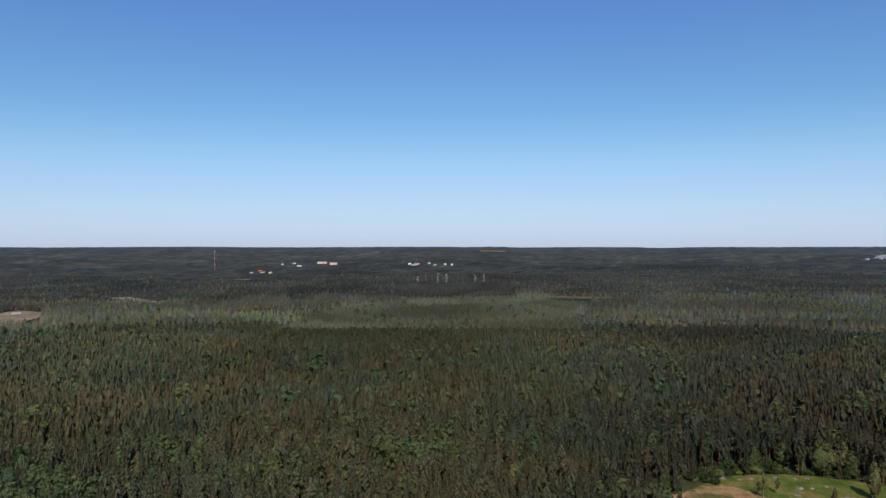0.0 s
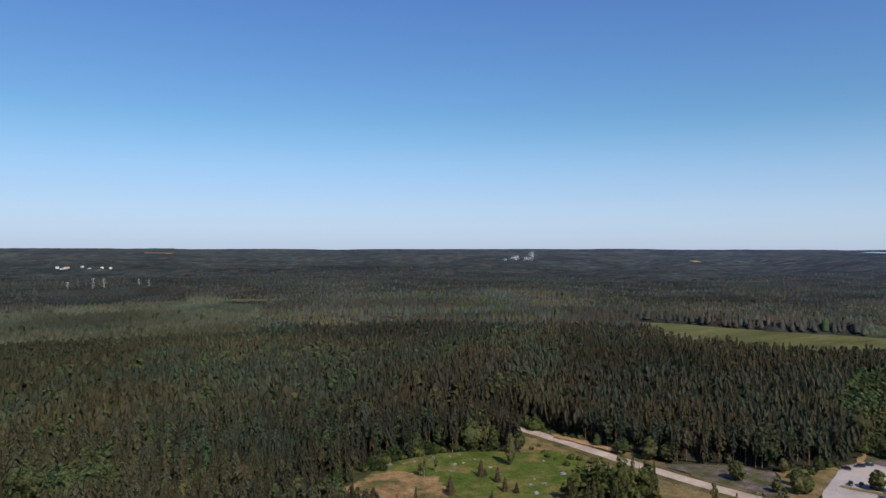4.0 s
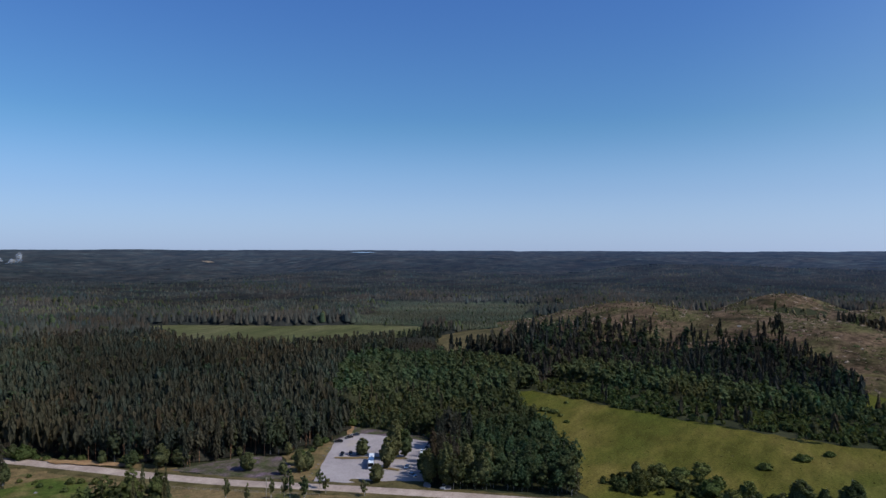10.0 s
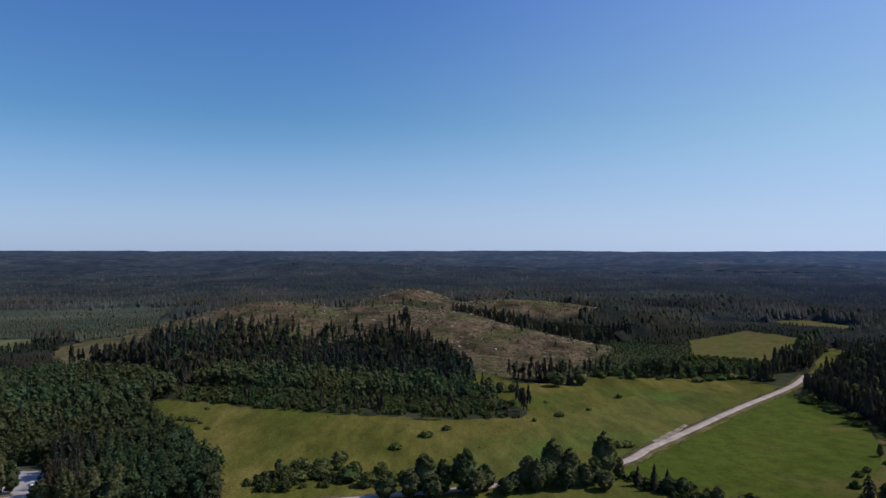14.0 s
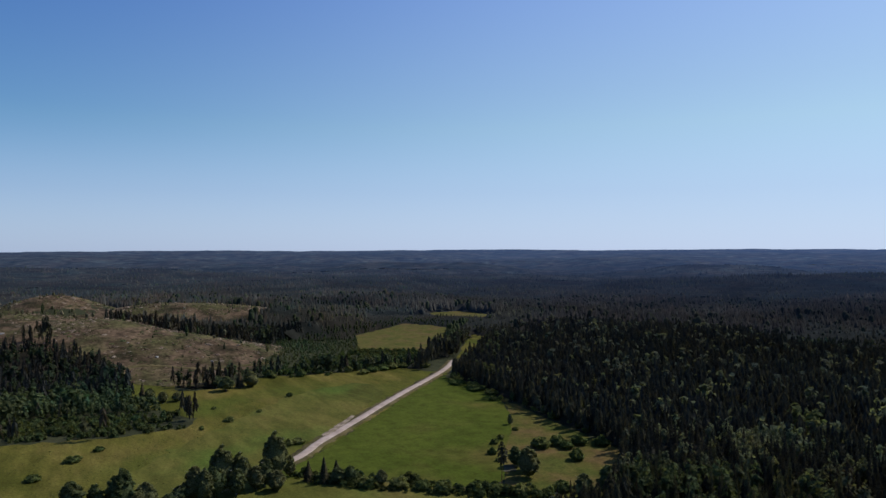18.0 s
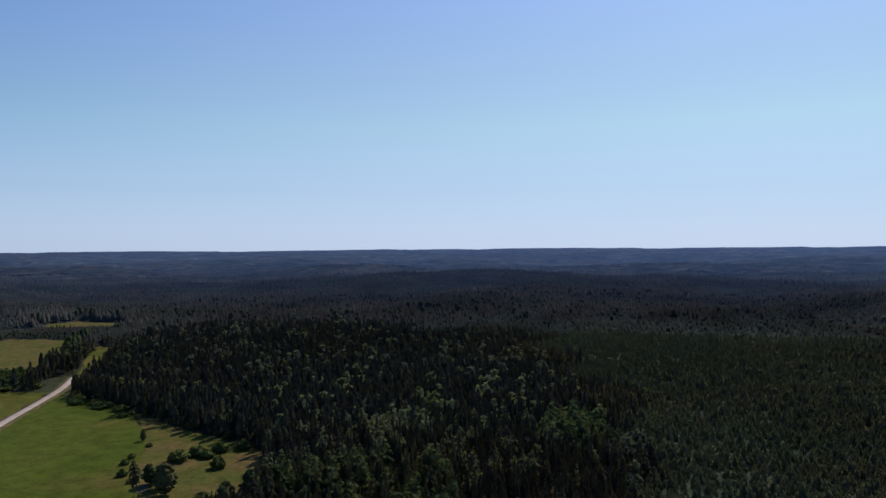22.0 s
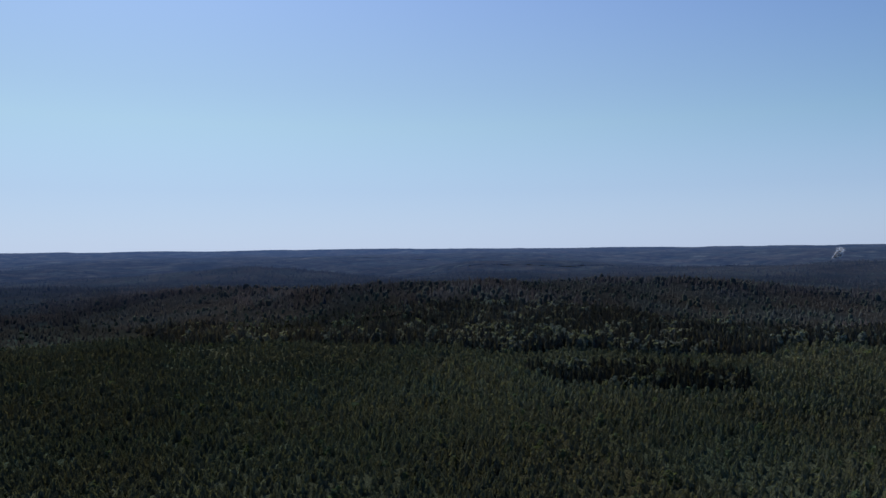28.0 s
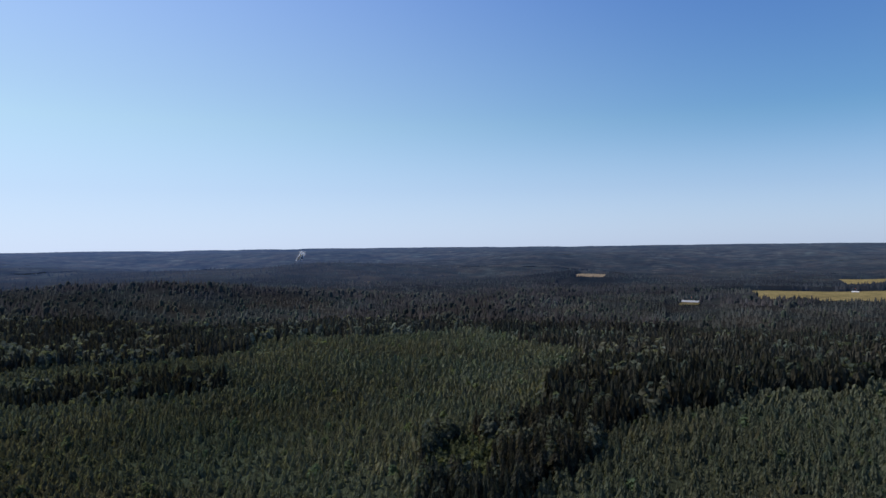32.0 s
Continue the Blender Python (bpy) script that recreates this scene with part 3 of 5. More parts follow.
            whorl(0.84, 0.45, rad * 0.85, 4, 0.8)
            whorl(0.6, 0.2, rad * 1.1, 4, 0.75)
    elif kind == PINE and detail >= 1:                   # a ragged upright crown on a bare stem
        rad = 0.105 + 0.03 * r.random()
        if young:
            for top, low, w in ((1.0, 0.84, 0.4), (0.89, 0.68, 0.8), (0.75, 0.48, 1.1)):
                whorl(top, low, rad * w, 6, 0.62)
        elif detail == 2:
            for top, low, w in ((1.0, 0.89, 0.4), (0.93, 0.82, 0.7), (0.86, 0.74, 0.95), (0.78, 0.66, 1.05), (0.7, 0.57, 1.0), (0.62, 0.49, 0.9), (0.53, 0.42, 0.6)):
                whorl(top, low, rad * w, 6, 0.62)
            for m in range(8):
                a, z = r.random() * 6.28, 0.5 + 0.48 * r.random()
                w = rad * (1.25 - 0.9 * z)
                add(tuft(r, np.array((math.cos(a) * w, math.sin(a) * w, z)), 0.036, np.array((math.cos(a), math.sin(a), 0.5))), [(0, 1, 2), (0, 2, 3)], False, False)
        else:
            whorl(1.0, 0.72, rad * 0.65, 4, 0.85)
            whorl(0.82, 0.4, rad * 1.05, 5, 0.85)
    elif detail >= 1:
        mid, half, wide = (0.56, 0.42, 0.2) if kind == BIRCH else (0.42, 0.42, 0.5)
        lump((0, 0, mid - 0.06), (wide * 0.6, wide * 0.6, half * 0.8))
        boughs = [r.normal(size=3) for _ in range(7)]
        for k in range({2: 4, 1: 1}[detail]):            # boughs that bulge from the crown
            d = r.normal(size=3)
            d = d / np.linalg.norm(d) * (wide * 0.6, wide * 0.6, half * 0.6)
            s = wide * 0.46 * (0.75 + 0.5 * r.random())
            lump((d[0], d[1], mid - 0.04 + d[2]), (s, s, s * 1.15 if kind == BIRCH else s * 0.8))
        for m in range({2: 58, 1: 15}[detail]):          # sprays of leaves round the boughs
            e = boughs[m % 7] * 0.7 / np.linalg.norm(boughs[m % 7]) + r.normal(size=3) * 0.5
            e /= np.linalg.norm(e)
            egg = (1.0 - 0.5 * max(0.0, e[2])) * (0.6 + 0.5 * r.random())
            c = np.array([e[0] * wide * egg, e[1] * wide * egg, mid + e[2] * half * (0.85 + 0.15 * r.random())])
            size = wide * (0.25 if detail == 2 else 0.46) * (0.6 + 0.7 * r.random())
            add(tuft(r, c, size, e * (1, 1, 0.6) + np.array((0, 0, 0.4))), [(0, 1, 2), (0, 2, 3)], False, False)
    else:                                                # far off: the lit top and the steep sides
        n = 5 if detail == 0 else 4
        wide, low = {SPRUCE: (0.125, 0.06), PINE: (0.15, 0.15), BIRCH: (0.19, 0.1), BUSH: (0.5, 0.0)}[kind]
        ph = r.random() * 6.28
        ring = []
        for k in range(n):
            c, s, q = math.cos(ph + k * 6.283 / n), math.sin(ph + k * 6.283 / n), wide * (0.7 + 0.6 * r.random())
            ring.append((c * q, s * q, low + 0.2 * r.random()))
        tip = (r.normal() * 0.03, r.normal() * 0.03, 1.0)
        if kind == BIRCH and detail == 0:        # round tops
            brow = [(x * 0.75, y * 0.75, 0.74 + 0.12 * r.random()) for x, y, _ in ring]
            add([(tip[0], tip[1], 0.97)] + brow + ring, [(0, 1 + k, 1 + (k + 1) % n) for k in range(n)]
                + [t for k in range(n) for t in ((1 + k, 1 + n + k, 1 + (k + 1) % n), (1 + n + k, 1 + n + (k + 1) % n, 1 + (k + 1) % n))], False)
        else:
            add([tip] + ring, [(0, 1 + k, 1 + (k + 1) % n) for k in range(n)], False)
    return np.concatenate(V), np.array(T), np.array(B), np.array(S)


TEMPLATES = {(k, d): [template(k, d, 100 * k + 10 * d + s + 50) for s in range(7)] for k in range(4) for d in (3, 2, 1, 0, -1)}

OPEN = [GLADE_PLAN, EDGE_GRASS_PLAN, BANK_PLAN, PASTURE_PLAN, BACK_GRASS_PLAN, FIREWEED_PLAN, CROP_WEST_PLAN, LAWN_PLAN, PARKING_PLAN, MEADOW_PLAN, CROP_PLAN, SCRUB_PLAN, CLEARING_PLAN, SUBSTATION_PLAN, *FIELD_PLANS.values(), *BARE_PLANS.values()]
ROAD_POINTS = smooth_line(ROAD_LINE, 5.0)
YOUNG_PLANS = [[polar(172, 100), polar(169, 280), polar(162, 480), polar(157, 650), polar(158, 900), polar(175, 950), polar(186, 700), polar(200, 640), polar(215, 600), polar(224, 610),
                polar(236, 700), polar(249.5, 765), polar(256, 620), polar(257, 500), polar(253, 385), polar(247, 335), polar(243.5, 250), polar(242, 100)],
               [polar(252, 100), polar(254.5, 250), polar(259, 333), polar(263, 385), polar(270, 480), polar(282, 560), polar(290, 100)],
               [polar(-14, 640), polar(-12, 900), polar(-3, 1350), polar(8, 1400), polar(12, 1100), polar(10, 700), polar(0, 560)],
               [polar(58, 900), polar(60, 1300), polar(75, 1250), polar(72, 800)]]
TALL_PLANS = [[polar(212, 525), polar(228, 525), polar(229, 470), polar(214, 465)]]
LEAFY_PLANS = [[polar(156.5, 345), polar(160, 322), polar(163.5, 350), polar(162, 392), polar(158, 388)], [polar(146.5, 405), polar(149, 400), polar(149, 430), polar(147, 435)],
               [polar(245, 265), polar(250.5, 270), polar(251, 325), polar(247.5, 345), polar(245, 310)],
               [(530, -100), (528, -290), (590, -335), (720, -465), (840, -430), (790, -300), (700, -200), (640, -120)],
               [(330, 208), (346, 232), polar(55.5, 440), polar(57, 610), polar(64, 650), polar(71, 600), (485, 150), (418, 125), (372, 98), (342, 78), (308, 58), (278, 40), (262, 118), (330, 140), (330, 205)],
               [(448, -75), (458, -30), (470, 20), (488, 80), (515, 150), (566, 140), (536, 75), (516, 15), (504, -35), (492, -75)]]


OLD_PLAN = [polar(34, 330), polar(36, 330), polar(56, 330), polar(60, 500), polar(62, 800), polar(40, 800), polar(30, 700)]
DARK_PLANS = [[(381, -272), (313, -262), (250, -252), (225, -225), (205, -200), polar(150, 200), polar(166, 200), polar(160, 480), polar(150, 900), polar(128, 1000), polar(124, 640), polar(122, 560)],
              [polar(71, 500), polar(86, 455), polar(100, 440), polar(101, 540), polar(92, 640), polar(72, 720)], [polar(107, 560), polar(107, 800), polar(113, 800), polar(115, 640)]]


def region(x, y):
    """Kind of stand at each place: 0 open, 1 mixed, 2 young pine, 3 leafy, 4 shrubs."""
    wx, wy = x + (vnoise(x, y, 14, 1) - 0.5) * 7, y + (vnoise(x, y, 14, 2) - 0.5) * 7
    yx, yy = wx + (vnoise(x, y, 60, 3) - 0.5) * 44, wy + (vnoise(x, y, 60, 4) - 0.5) * 44
    out = np.ones(x.shape, int)
    for p in YOUNG_PLANS:
        out[inside(p, yx, yy)] = 2
    for p in TALL_PLANS:
        out[inside(p, wx, wy)] = 1
    for p in LEAFY_PLANS:
        out[inside(p, wx, wy)] = 3
    for p in OPEN:
        out[inside(p, x, y)] = 0
    for p in SHRUB_PLANS.values():
        here = inside(p, wx, wy)
        out[here] = np.where(vnoise(x[here], y[here], 9, 4) > 0.3, 4, 0)
    for p in GROVE_PLANS:
        out[inside(p, wx, wy) & (rng.random(x.shape) < 0.7)] = 3
    out[inside(VALLEY_PLAN, wx, wy)] = 1
    out[inside(SPARSE_PLAN, x, y) & (rng.random(x.shape) < 0.5)] = 1
    near = np.hypot(x, y) < 800
    for px, py in ROAD_POINTS:
        out[near & ((x - px) ** 2 + (y - py) ** 2 < (64 if py > 60 else 256 if py > -262 else 200))] = 0
    return out


def scatter(r0, r1, gap):
    """Trees on a jittered net of squares between two radii."""
    g = np.arange(-r1, r1, gap)
    x, y = np.meshgrid(g, g)
    x, y = x.ravel(), y.ravel()
    x = x + (rng.random(x.shape) - 0.5) * gap * 0.95
    y = y + (rng.random(y.shape) - 0.5) * gap * 0.95
    r = np.hypot(x, y)
    ok = (r >= r0) & (r < r1)
    return x[ok], y[ok]


def plant(name, x, y, kind, tall, wide, tint, detail, mat):
    """One mesh of many trees."""
    VV, TT, CC, SS, base = [], [], [], [], 0
    pick = rng.integers(0, 7, len(x))
    turn = rng.random(len(x)) * 6.283
    z = height(x, y)
    for k in range(4):
        for s in range(7):
            sel = np.nonzero((kind == k) & (pick == s))[0]
            if not len(sel):
                continue
            v, t, bark, round_off = TEMPLATES[k, detail][s]
            c, n = np.cos(turn[sel])[:, None], np.sin(turn[sel])[:, None]
            h, w = tall[sel][:, None], (tall * wide)[sel][:, None]
            P = np.stack([(v[:, 0] * c - v[:, 1] * n) * w + x[sel][:, None], (v[:, 0] * n + v[:, 1] * c) * w + y[sel][:, None], v[:, 2] * h + z[sel][:, None]], -1)
            C = np.where(bark[None, :, None], np.array((*BARK[k], 0.0))[None, None, :], tint[sel][:, None, :])
            VV.append(P.reshape(-1, 3).astype(np.float32))
            CC.append(C.reshape(-1, 4).astype(np.float32))
            TT.append((t[None] + (base + np.arange(len(sel)) * len(v))[:, None, None]).reshape(-1, 3))
            SS.append(np.tile(round_off, len(sel)))
            base += len(sel) * len(v)
    return new(name, mesh_from(name, np.concatenate(VV), np.concatenate(TT), mat, np.concatenate(CC), np.concatenate(SS)))


LEAF = {SPRUCE: (0.052, 0.0465, 0.033), PINE: (0.065, 0.059, 0.042), BIRCH: (0.054, 0.060, 0.034), BUSH: (0.055, 0.065, 0.028)}


LOW_WOODS = [(222.3, 225.8, 1370, 1640, 2.5), (239, 243.5, 1790, 2090, 2.5), (255.5, 261.5, 1500, 1790, 2.5), (61, 71, 640, 735, 3.0), (114, 124, 850, 985, 3.0), (256, 261, 1450, 1760, 3.0), (-23, -14, 1750, 2450, 3.0), (-4, 6, 1300, 1570, 4.0), (4, 12, 1120, 1300, 4.0), (-16, -11.5, 2600, 2860, 6.0), (-14, -8.5, 2900, 3260, 7.0), (-3.5, 1.5, 2700, 2950, 6.0), (264, 268, 900, 1170, 4.0), (-12.5, -10.5, 1150, 1320, 3.0), (-36, -30, 880, 1180, 4.0), (274, 278, 1300, 1620, 3.0)]


def near_bearing(x, y, b0, b1):
    return (np.degrees(np.arctan2(x, y)) - b0) % 360 < b1 - b0


def stand(r0, r1, gap, detail, kinds):
    x, y = scatter(r0, r1, gap)
    bearing = np.degrees(np.arctan2(x, y)) % 360          # thinner where the view never goes
    seen = ((bearing < 281) | (bearing > 325)) & (np.hypot(x, y) > 200) | (rng.random(len(x)) < 0.15)
    x, y = x[seen], y[seen]
    reg = region(x, y)
    keep = np.isin(reg, kinds)
    x, y, reg = x[keep], y[keep], reg[keep]
    n = len(x)
    u, mixn = rng.random(n), vnoise(x, y, 70, 3)
    big = vnoise(x, y, 260, 4)
    kind = np.where(u < 0.62 + 0.35 * (mixn - 0.5), SPRUCE, np.where(u < 0.955 - 0.06 * (big - 0.5), PINE, BIRCH))
    kind = np.where((vnoise(x, y, 22, 5) > 0.8) & (u > 0.3), BIRCH, kind)
    kind = np.where(reg == 2, np.where(u < 0.975, PINE, BIRCH), kind)
    dark = np.zeros(n, bool)
    for p in DARK_PLANS:
        dark |= inside(p, x, y) & (reg == 1)
    kind = np.where(inside(OLD_PLAN, x, y) & (reg == 1) & (u > 0.4) & (u < 0.93), PINE, kind)
    kind = np.where(dark, np.where(u < 0.84, SPRUCE, np.where(u < 0.92, PINE, BIRCH)), kind)
    slope = inside(DARK_PLANS[1], x, y) & (reg == 1)
    kind = np.where(slope & (u > 0.62), BIRCH, kind)
    kind = np.where(dark & (x > 100) & (y < -150) & (vnoise(x, y, 20, 5) > 0.77) & (u > 0.45), BIRCH, kind)
    pale = (reg == 1) & near_bearing(x, y, 188, 264) & (np.hypot(x, y) > 280) & (np.hypot(x, y) < 1150) & (vnoise(x, y, 24, 4) > 0.66) & (u > 0.5)
    kind = np.where(pale, BIRCH, kind)                          # clumps of birch among the spruce
    kind = np.where(reg == 3, np.where(u < 0.93, BIRCH, SPRUCE), kind)
    for p in GROVE_PLANS:
        kind = np.where((reg == 3) & inside(p, x, y) & (u < 0.5), SPRUCE, kind)
    kind = np.where(reg == 4, BUSH, kind)
    plot = vnoise(x + 60 * vnoise(x, y, 90, 2), y, 190, 1)      # stands of one age, with sharp edges
    age = np.where(plot < 0.36, 0.55, np.where(plot < 0.5, 0.8, 1.0))
    age = np.where(np.hypot(x, y) < 700, np.maximum(age, 0.9), age)
    tall = (14.5 + 6 * big) * age + rng.normal(size=n) * 2.2
    tall = np.where(slope, tall * (0.5 + 0.55 * rng.random(n)), tall)
    tall = np.where(reg == 2, 8.8 + 2.6 * mixn + rng.normal(size=n) * 1.6, tall)
    tall = np.where((reg == 2) & near_bearing(x, y, -30, 80), 11.5 + 2 * big + rng.normal(size=n) * 1.6, tall)
    tall = np.where(reg == 3, 5.5 + 8 * mixn + rng.normal(size=n) * 2.6, tall)
    for p in GROVE_PLANS:
        tall = np.where((reg == 3) & inside(p, x, y), 9 + 12 * rng.random(n) ** 1.4, tall)
    river = (reg == 3) & near_bearing(x, y, 104, 121) & (np.hypot(x, y) > 540)
    tall = np.where(river, 2.5 + 4.5 * rng.random(n) ** 2, tall)
    tall = np.where(reg == 4, 2.5 + 3.5 * rng.random(n) ** 2, tall)
    for b0, b1, d0, d1, low in LOW_WOODS:                      # gardens and thickets round far houses
        tall = np.where((near_bearing(x, y, b0, b1)) & (np.hypot(x, y) > d0) & (np.hypot(x, y) < d1), low + rng.random(n) * 2, tall)
    tall = np.where((reg == 2) & near_bearing(x, y, 58, 76), 4.5 + 2.5 * rng.random(n), tall)
    tall = np.where(np.hypot(x, y) > 2500, tall * 0.7, tall)
    tall = np.clip(tall, 2, 27)
    tint = np.array([LEAF[k] for k in range(4)])[kind]
    tone = np.exp(rng.normal(size=n) * (0.13 if detail == 2 else 0.1 if detail == 1 else 0.06)) * (0.75 + 0.5 * vnoise(x, y, 130, 5))
    warm = (vnoise(x, y, 45, 0) - 0.5) * 0.36 + rng.normal(size=n) * 0.08
    warm = np.where((reg == 2) | near_bearing(x, y, 118, 290), warm * 0.45, warm)
    plots = np.floor(vnoise(x + 50 * vnoise(x, y, 70, 1), y, 240, 2) * 9)
    tone = np.where(np.hypot(x, y) > 700, tone * (0.8 + 0.45 * ((plots * 0.618) % 1)), tone)
    tint = tint * tone[:, None] * np.stack([1 + warm, np.ones(n), 1 - warm * 0.5], -1)
    tint[(reg == 1) & (kind == BIRCH)] *= (1.4, 1.38, 1.3)
    tint[reg == 2] *= (0.84, 0.92, 0.9)
    # young pines to the north tinted lighter, standing for their sunlit side
    tint[(reg == 2) & near_bearing(x, y, -30, 80)] *= (1.3, 1.3, 1.1)
    tint[(reg == 3) & (y > 150) & (x < 230)] *= (1.3, 1.25, 1.0)
    # woods to the north brightened in tint, for being seen front-lit
    soft = vnoise(x, y, 60, 2) * 12 - 6
    side = (np.degrees(np.arctan2(x, y)) + 180) % 360 - 180
    north_gain = smoothstep(22, 2, side + soft) * smoothstep(-60, -45, side) * smoothstep(1150, 900, np.hypot(x, y)) * (reg == 1)
    tint = tint * (1 + north_gain[:, None] * (0.22, 0.32, 0.2))
    # southern and western woods tinted by bearing, to offset how backlight falls
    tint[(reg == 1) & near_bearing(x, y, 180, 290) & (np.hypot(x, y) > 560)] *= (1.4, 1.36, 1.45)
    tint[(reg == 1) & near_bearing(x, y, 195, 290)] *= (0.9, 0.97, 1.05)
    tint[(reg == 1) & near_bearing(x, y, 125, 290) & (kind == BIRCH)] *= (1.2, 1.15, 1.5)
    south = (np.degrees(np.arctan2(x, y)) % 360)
    # young pines lightened in tint against backlight, less so towards the sun
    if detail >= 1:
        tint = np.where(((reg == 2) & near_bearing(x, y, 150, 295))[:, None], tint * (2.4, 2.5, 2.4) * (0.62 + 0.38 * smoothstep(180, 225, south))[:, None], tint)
    # near birches in dark stands brightened in tint, as leaves lit from behind
    tint[dark & (kind == BIRCH) & (np.hypot(x, y) < 480)] *= (1.35, 1.35, 1.1)
    # northern woods lightened once more in tint, for their sunlit side
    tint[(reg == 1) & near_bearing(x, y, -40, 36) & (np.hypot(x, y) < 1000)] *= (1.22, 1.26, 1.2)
    tint[(reg == 1) & inside(OLD_PLAN, x, y) & (kind != BIRCH)] *= (1.16, 1.2, 1.12)
    tint[pale] *= (1.25, 1.2, 1.2)
    tint[slope & (kind == BIRCH)] *= (0.62, 0.72, 0.75)
    tint[reg == 3] *= (1.6, 1.72, 1.38)
    tint[(reg == 3) & near_bearing(x, y, 200, 290)] *= (1.1, 1.08, 1.3)
    tint[reg == 4] *= (1.3, 1.35, 1.2)
    # haze painted into the tint: darker and bluer with distance
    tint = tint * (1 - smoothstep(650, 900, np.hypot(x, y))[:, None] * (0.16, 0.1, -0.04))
    dusky = smoothstep(1200, 1700, np.hypot(x, y))[:, None]
    tint = tint * (1 - dusky * (0.26, 0.20, 0.18))               # far woods darkened in tint, so that the blue haze glow shows
    tint[(age < 0.7) & (reg == 1)] *= (1.12, 1.18, 1.05)
    tint[dark & (kind == SPRUCE)] *= (0.84, 0.90, 1.06)                         # old spruce, its own dark green deepened for backlit shade
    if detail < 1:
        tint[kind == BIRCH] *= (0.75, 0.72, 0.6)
        # far woods from south-east to west darkened in tint, for their backlit side
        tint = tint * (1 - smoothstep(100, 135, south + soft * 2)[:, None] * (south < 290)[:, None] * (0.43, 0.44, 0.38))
    thin = np.array([0.26, 0.36, 0.42, 0.4] if detail > 0 else [0.05, 0.08, 0.15, 0.36])[kind]
    tint = np.column_stack([np.clip(tint, 0.005, 0.3), thin])
    wide = 0.85 + 0.35 * rng.random(n)
    wide = np.where(reg == 3, wide * 1.08, np.where(reg == 2, wide * 1.3, wide))
    if detail < 1:
        wide = np.where(kind == BIRCH, wide * 0.7, wide)
        wide = wide * min(2.2, max(1.0, gap / 4.5))
    return x, y, kind, tall, wide, tint, reg


NAMES = {1: ("mixed_forest", "dense dark mixed forest of spruce, pine and birch", "forest"), 2: ("pine_stand", "even young pine plantation, grey green", "forest"),
         3: ("birch_wood", "bright green leafy birch and alder wood", "forest"), 4: ("shrubs", "low green willow shrubs along the meadow", "shrubs")}
BELTS = ((120, 370, 3.9, 2, (1,)), (190, 380, 3.6, 2, (3, 4)), (120, 400, 3.1, 3, (2,)), (400, 480, 3.2, 1, (2,)), (370, 580, 4.2, 1, (1,)), (380, 760, 4.0, 1, (3, 4)), (480, 760, 3.8, 1, (2,)),
         (580, 800, 4.9, 1, (1,)), (760, 1350, 6.4, 0, (2, 3, 4)), (800, 1350, 6.2, 0, (1,)), (1350, 1900, 9.5, -1, (1, 2)), (1900, 2500, 14.0, -1, (1,)), (2500, 3300, 20.0, -1, (1,)))
for r0, r1, gap, detail, kinds in BELTS:
    x, y, kind, tall, wide, tint, reg = stand(r0, r1, gap, detail, kinds)
    far = r0 > 700
    for g in kinds:
        nm, label, cat = NAMES[g]
        s = reg == g
        if s.any():
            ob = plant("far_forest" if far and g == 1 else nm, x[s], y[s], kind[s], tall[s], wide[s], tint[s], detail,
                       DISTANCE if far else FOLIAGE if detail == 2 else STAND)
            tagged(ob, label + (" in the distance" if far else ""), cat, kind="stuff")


def undercanopy(r0, r1, name, mat, label, step, kinds=(1, 2, 3, 4), share=0.66):
    """The closed mass of boughs below the single tree tops of the far woods."""
    rings = np.arange(r0, r1 + step, step)
    n = int(6.283 * max(r0, r1 * 0.6) / step / 1.3)
    R, A = np.meshgrid(rings, np.linspace(0, 2 * np.pi, n, endpoint=False), indexing="ij")
    x, y = R * np.sin(A), R * np.cos(A)
    R = R.ravel()
    x, y = x.ravel() + rng.normal(size=R.size) * step * 0.25, y.ravel() + rng.normal(size=R.size) * step * 0.25
    reg = region(x, y)
    reg = np.where(np.isin(reg, kinds), reg, 0)
    rim = np.zeros(R.size, bool)
    if r0 < 1300:                                        # low towards the edge of the stand
        for dx, dy in ((9, 0), (-9, 0), (0, 9), (0, -9)):
            rim |= ~np.isin(region(x + dx, y + dy), kinds)
    big = vnoise(x, y, 260, 4)
    plot = vnoise(x + 60 * vnoise(x, y, 90, 2), y, 190, 1)
    age = np.where(plot < 0.36, 0.55, np.where(plot < 0.5, 0.8, 1.0))
    up = np.where(reg == 2, 5.6 + 1.2 * big, (14.5 + 6 * big) * age * share) + rng.normal(size=R.size) * min(1.0, 18 / step)
    up = np.where(reg >= 3, 5.0 * (reg == 3), up)
    for b0, b1, d0, d1, low in LOW_WOODS:
        up = np.where((near_bearing(x, y, b0, b1)) & (R > d0) & (R < d1), low * 0.6, up)
    up = np.where(rim, np.minimum(up, 0.6 if r0 < 700 else 3.5), up)
    up = np.where((reg == 2) & near_bearing(x, y, 58, 76), 2.2, up)
    up = np.where((reg == 3) & near_bearing(x, y, 104, 121), 1.0, up)
    up = np.where(reg == 0, -1.5, up) * np.where(R > 2500, 0.7, 1.0)
    v = np.column_stack([x, y, height(x, y) + up])
    i, j = np.meshgrid(np.arange(len(rings) - 1), np.arange(n), indexing="ij")
    k = (j + 1) % n
    q = np.stack([i * n + j, i * n + k, (i + 1) * n + k, (i + 1) * n + j], -1).reshape(-1, 4)
    q = q[(reg[q] != 0).all(1) if r0 < 700 else (reg[q] != 0).any(1)]
    warm = (vnoise(x, y, 45, 0) - 0.5) * 0.36
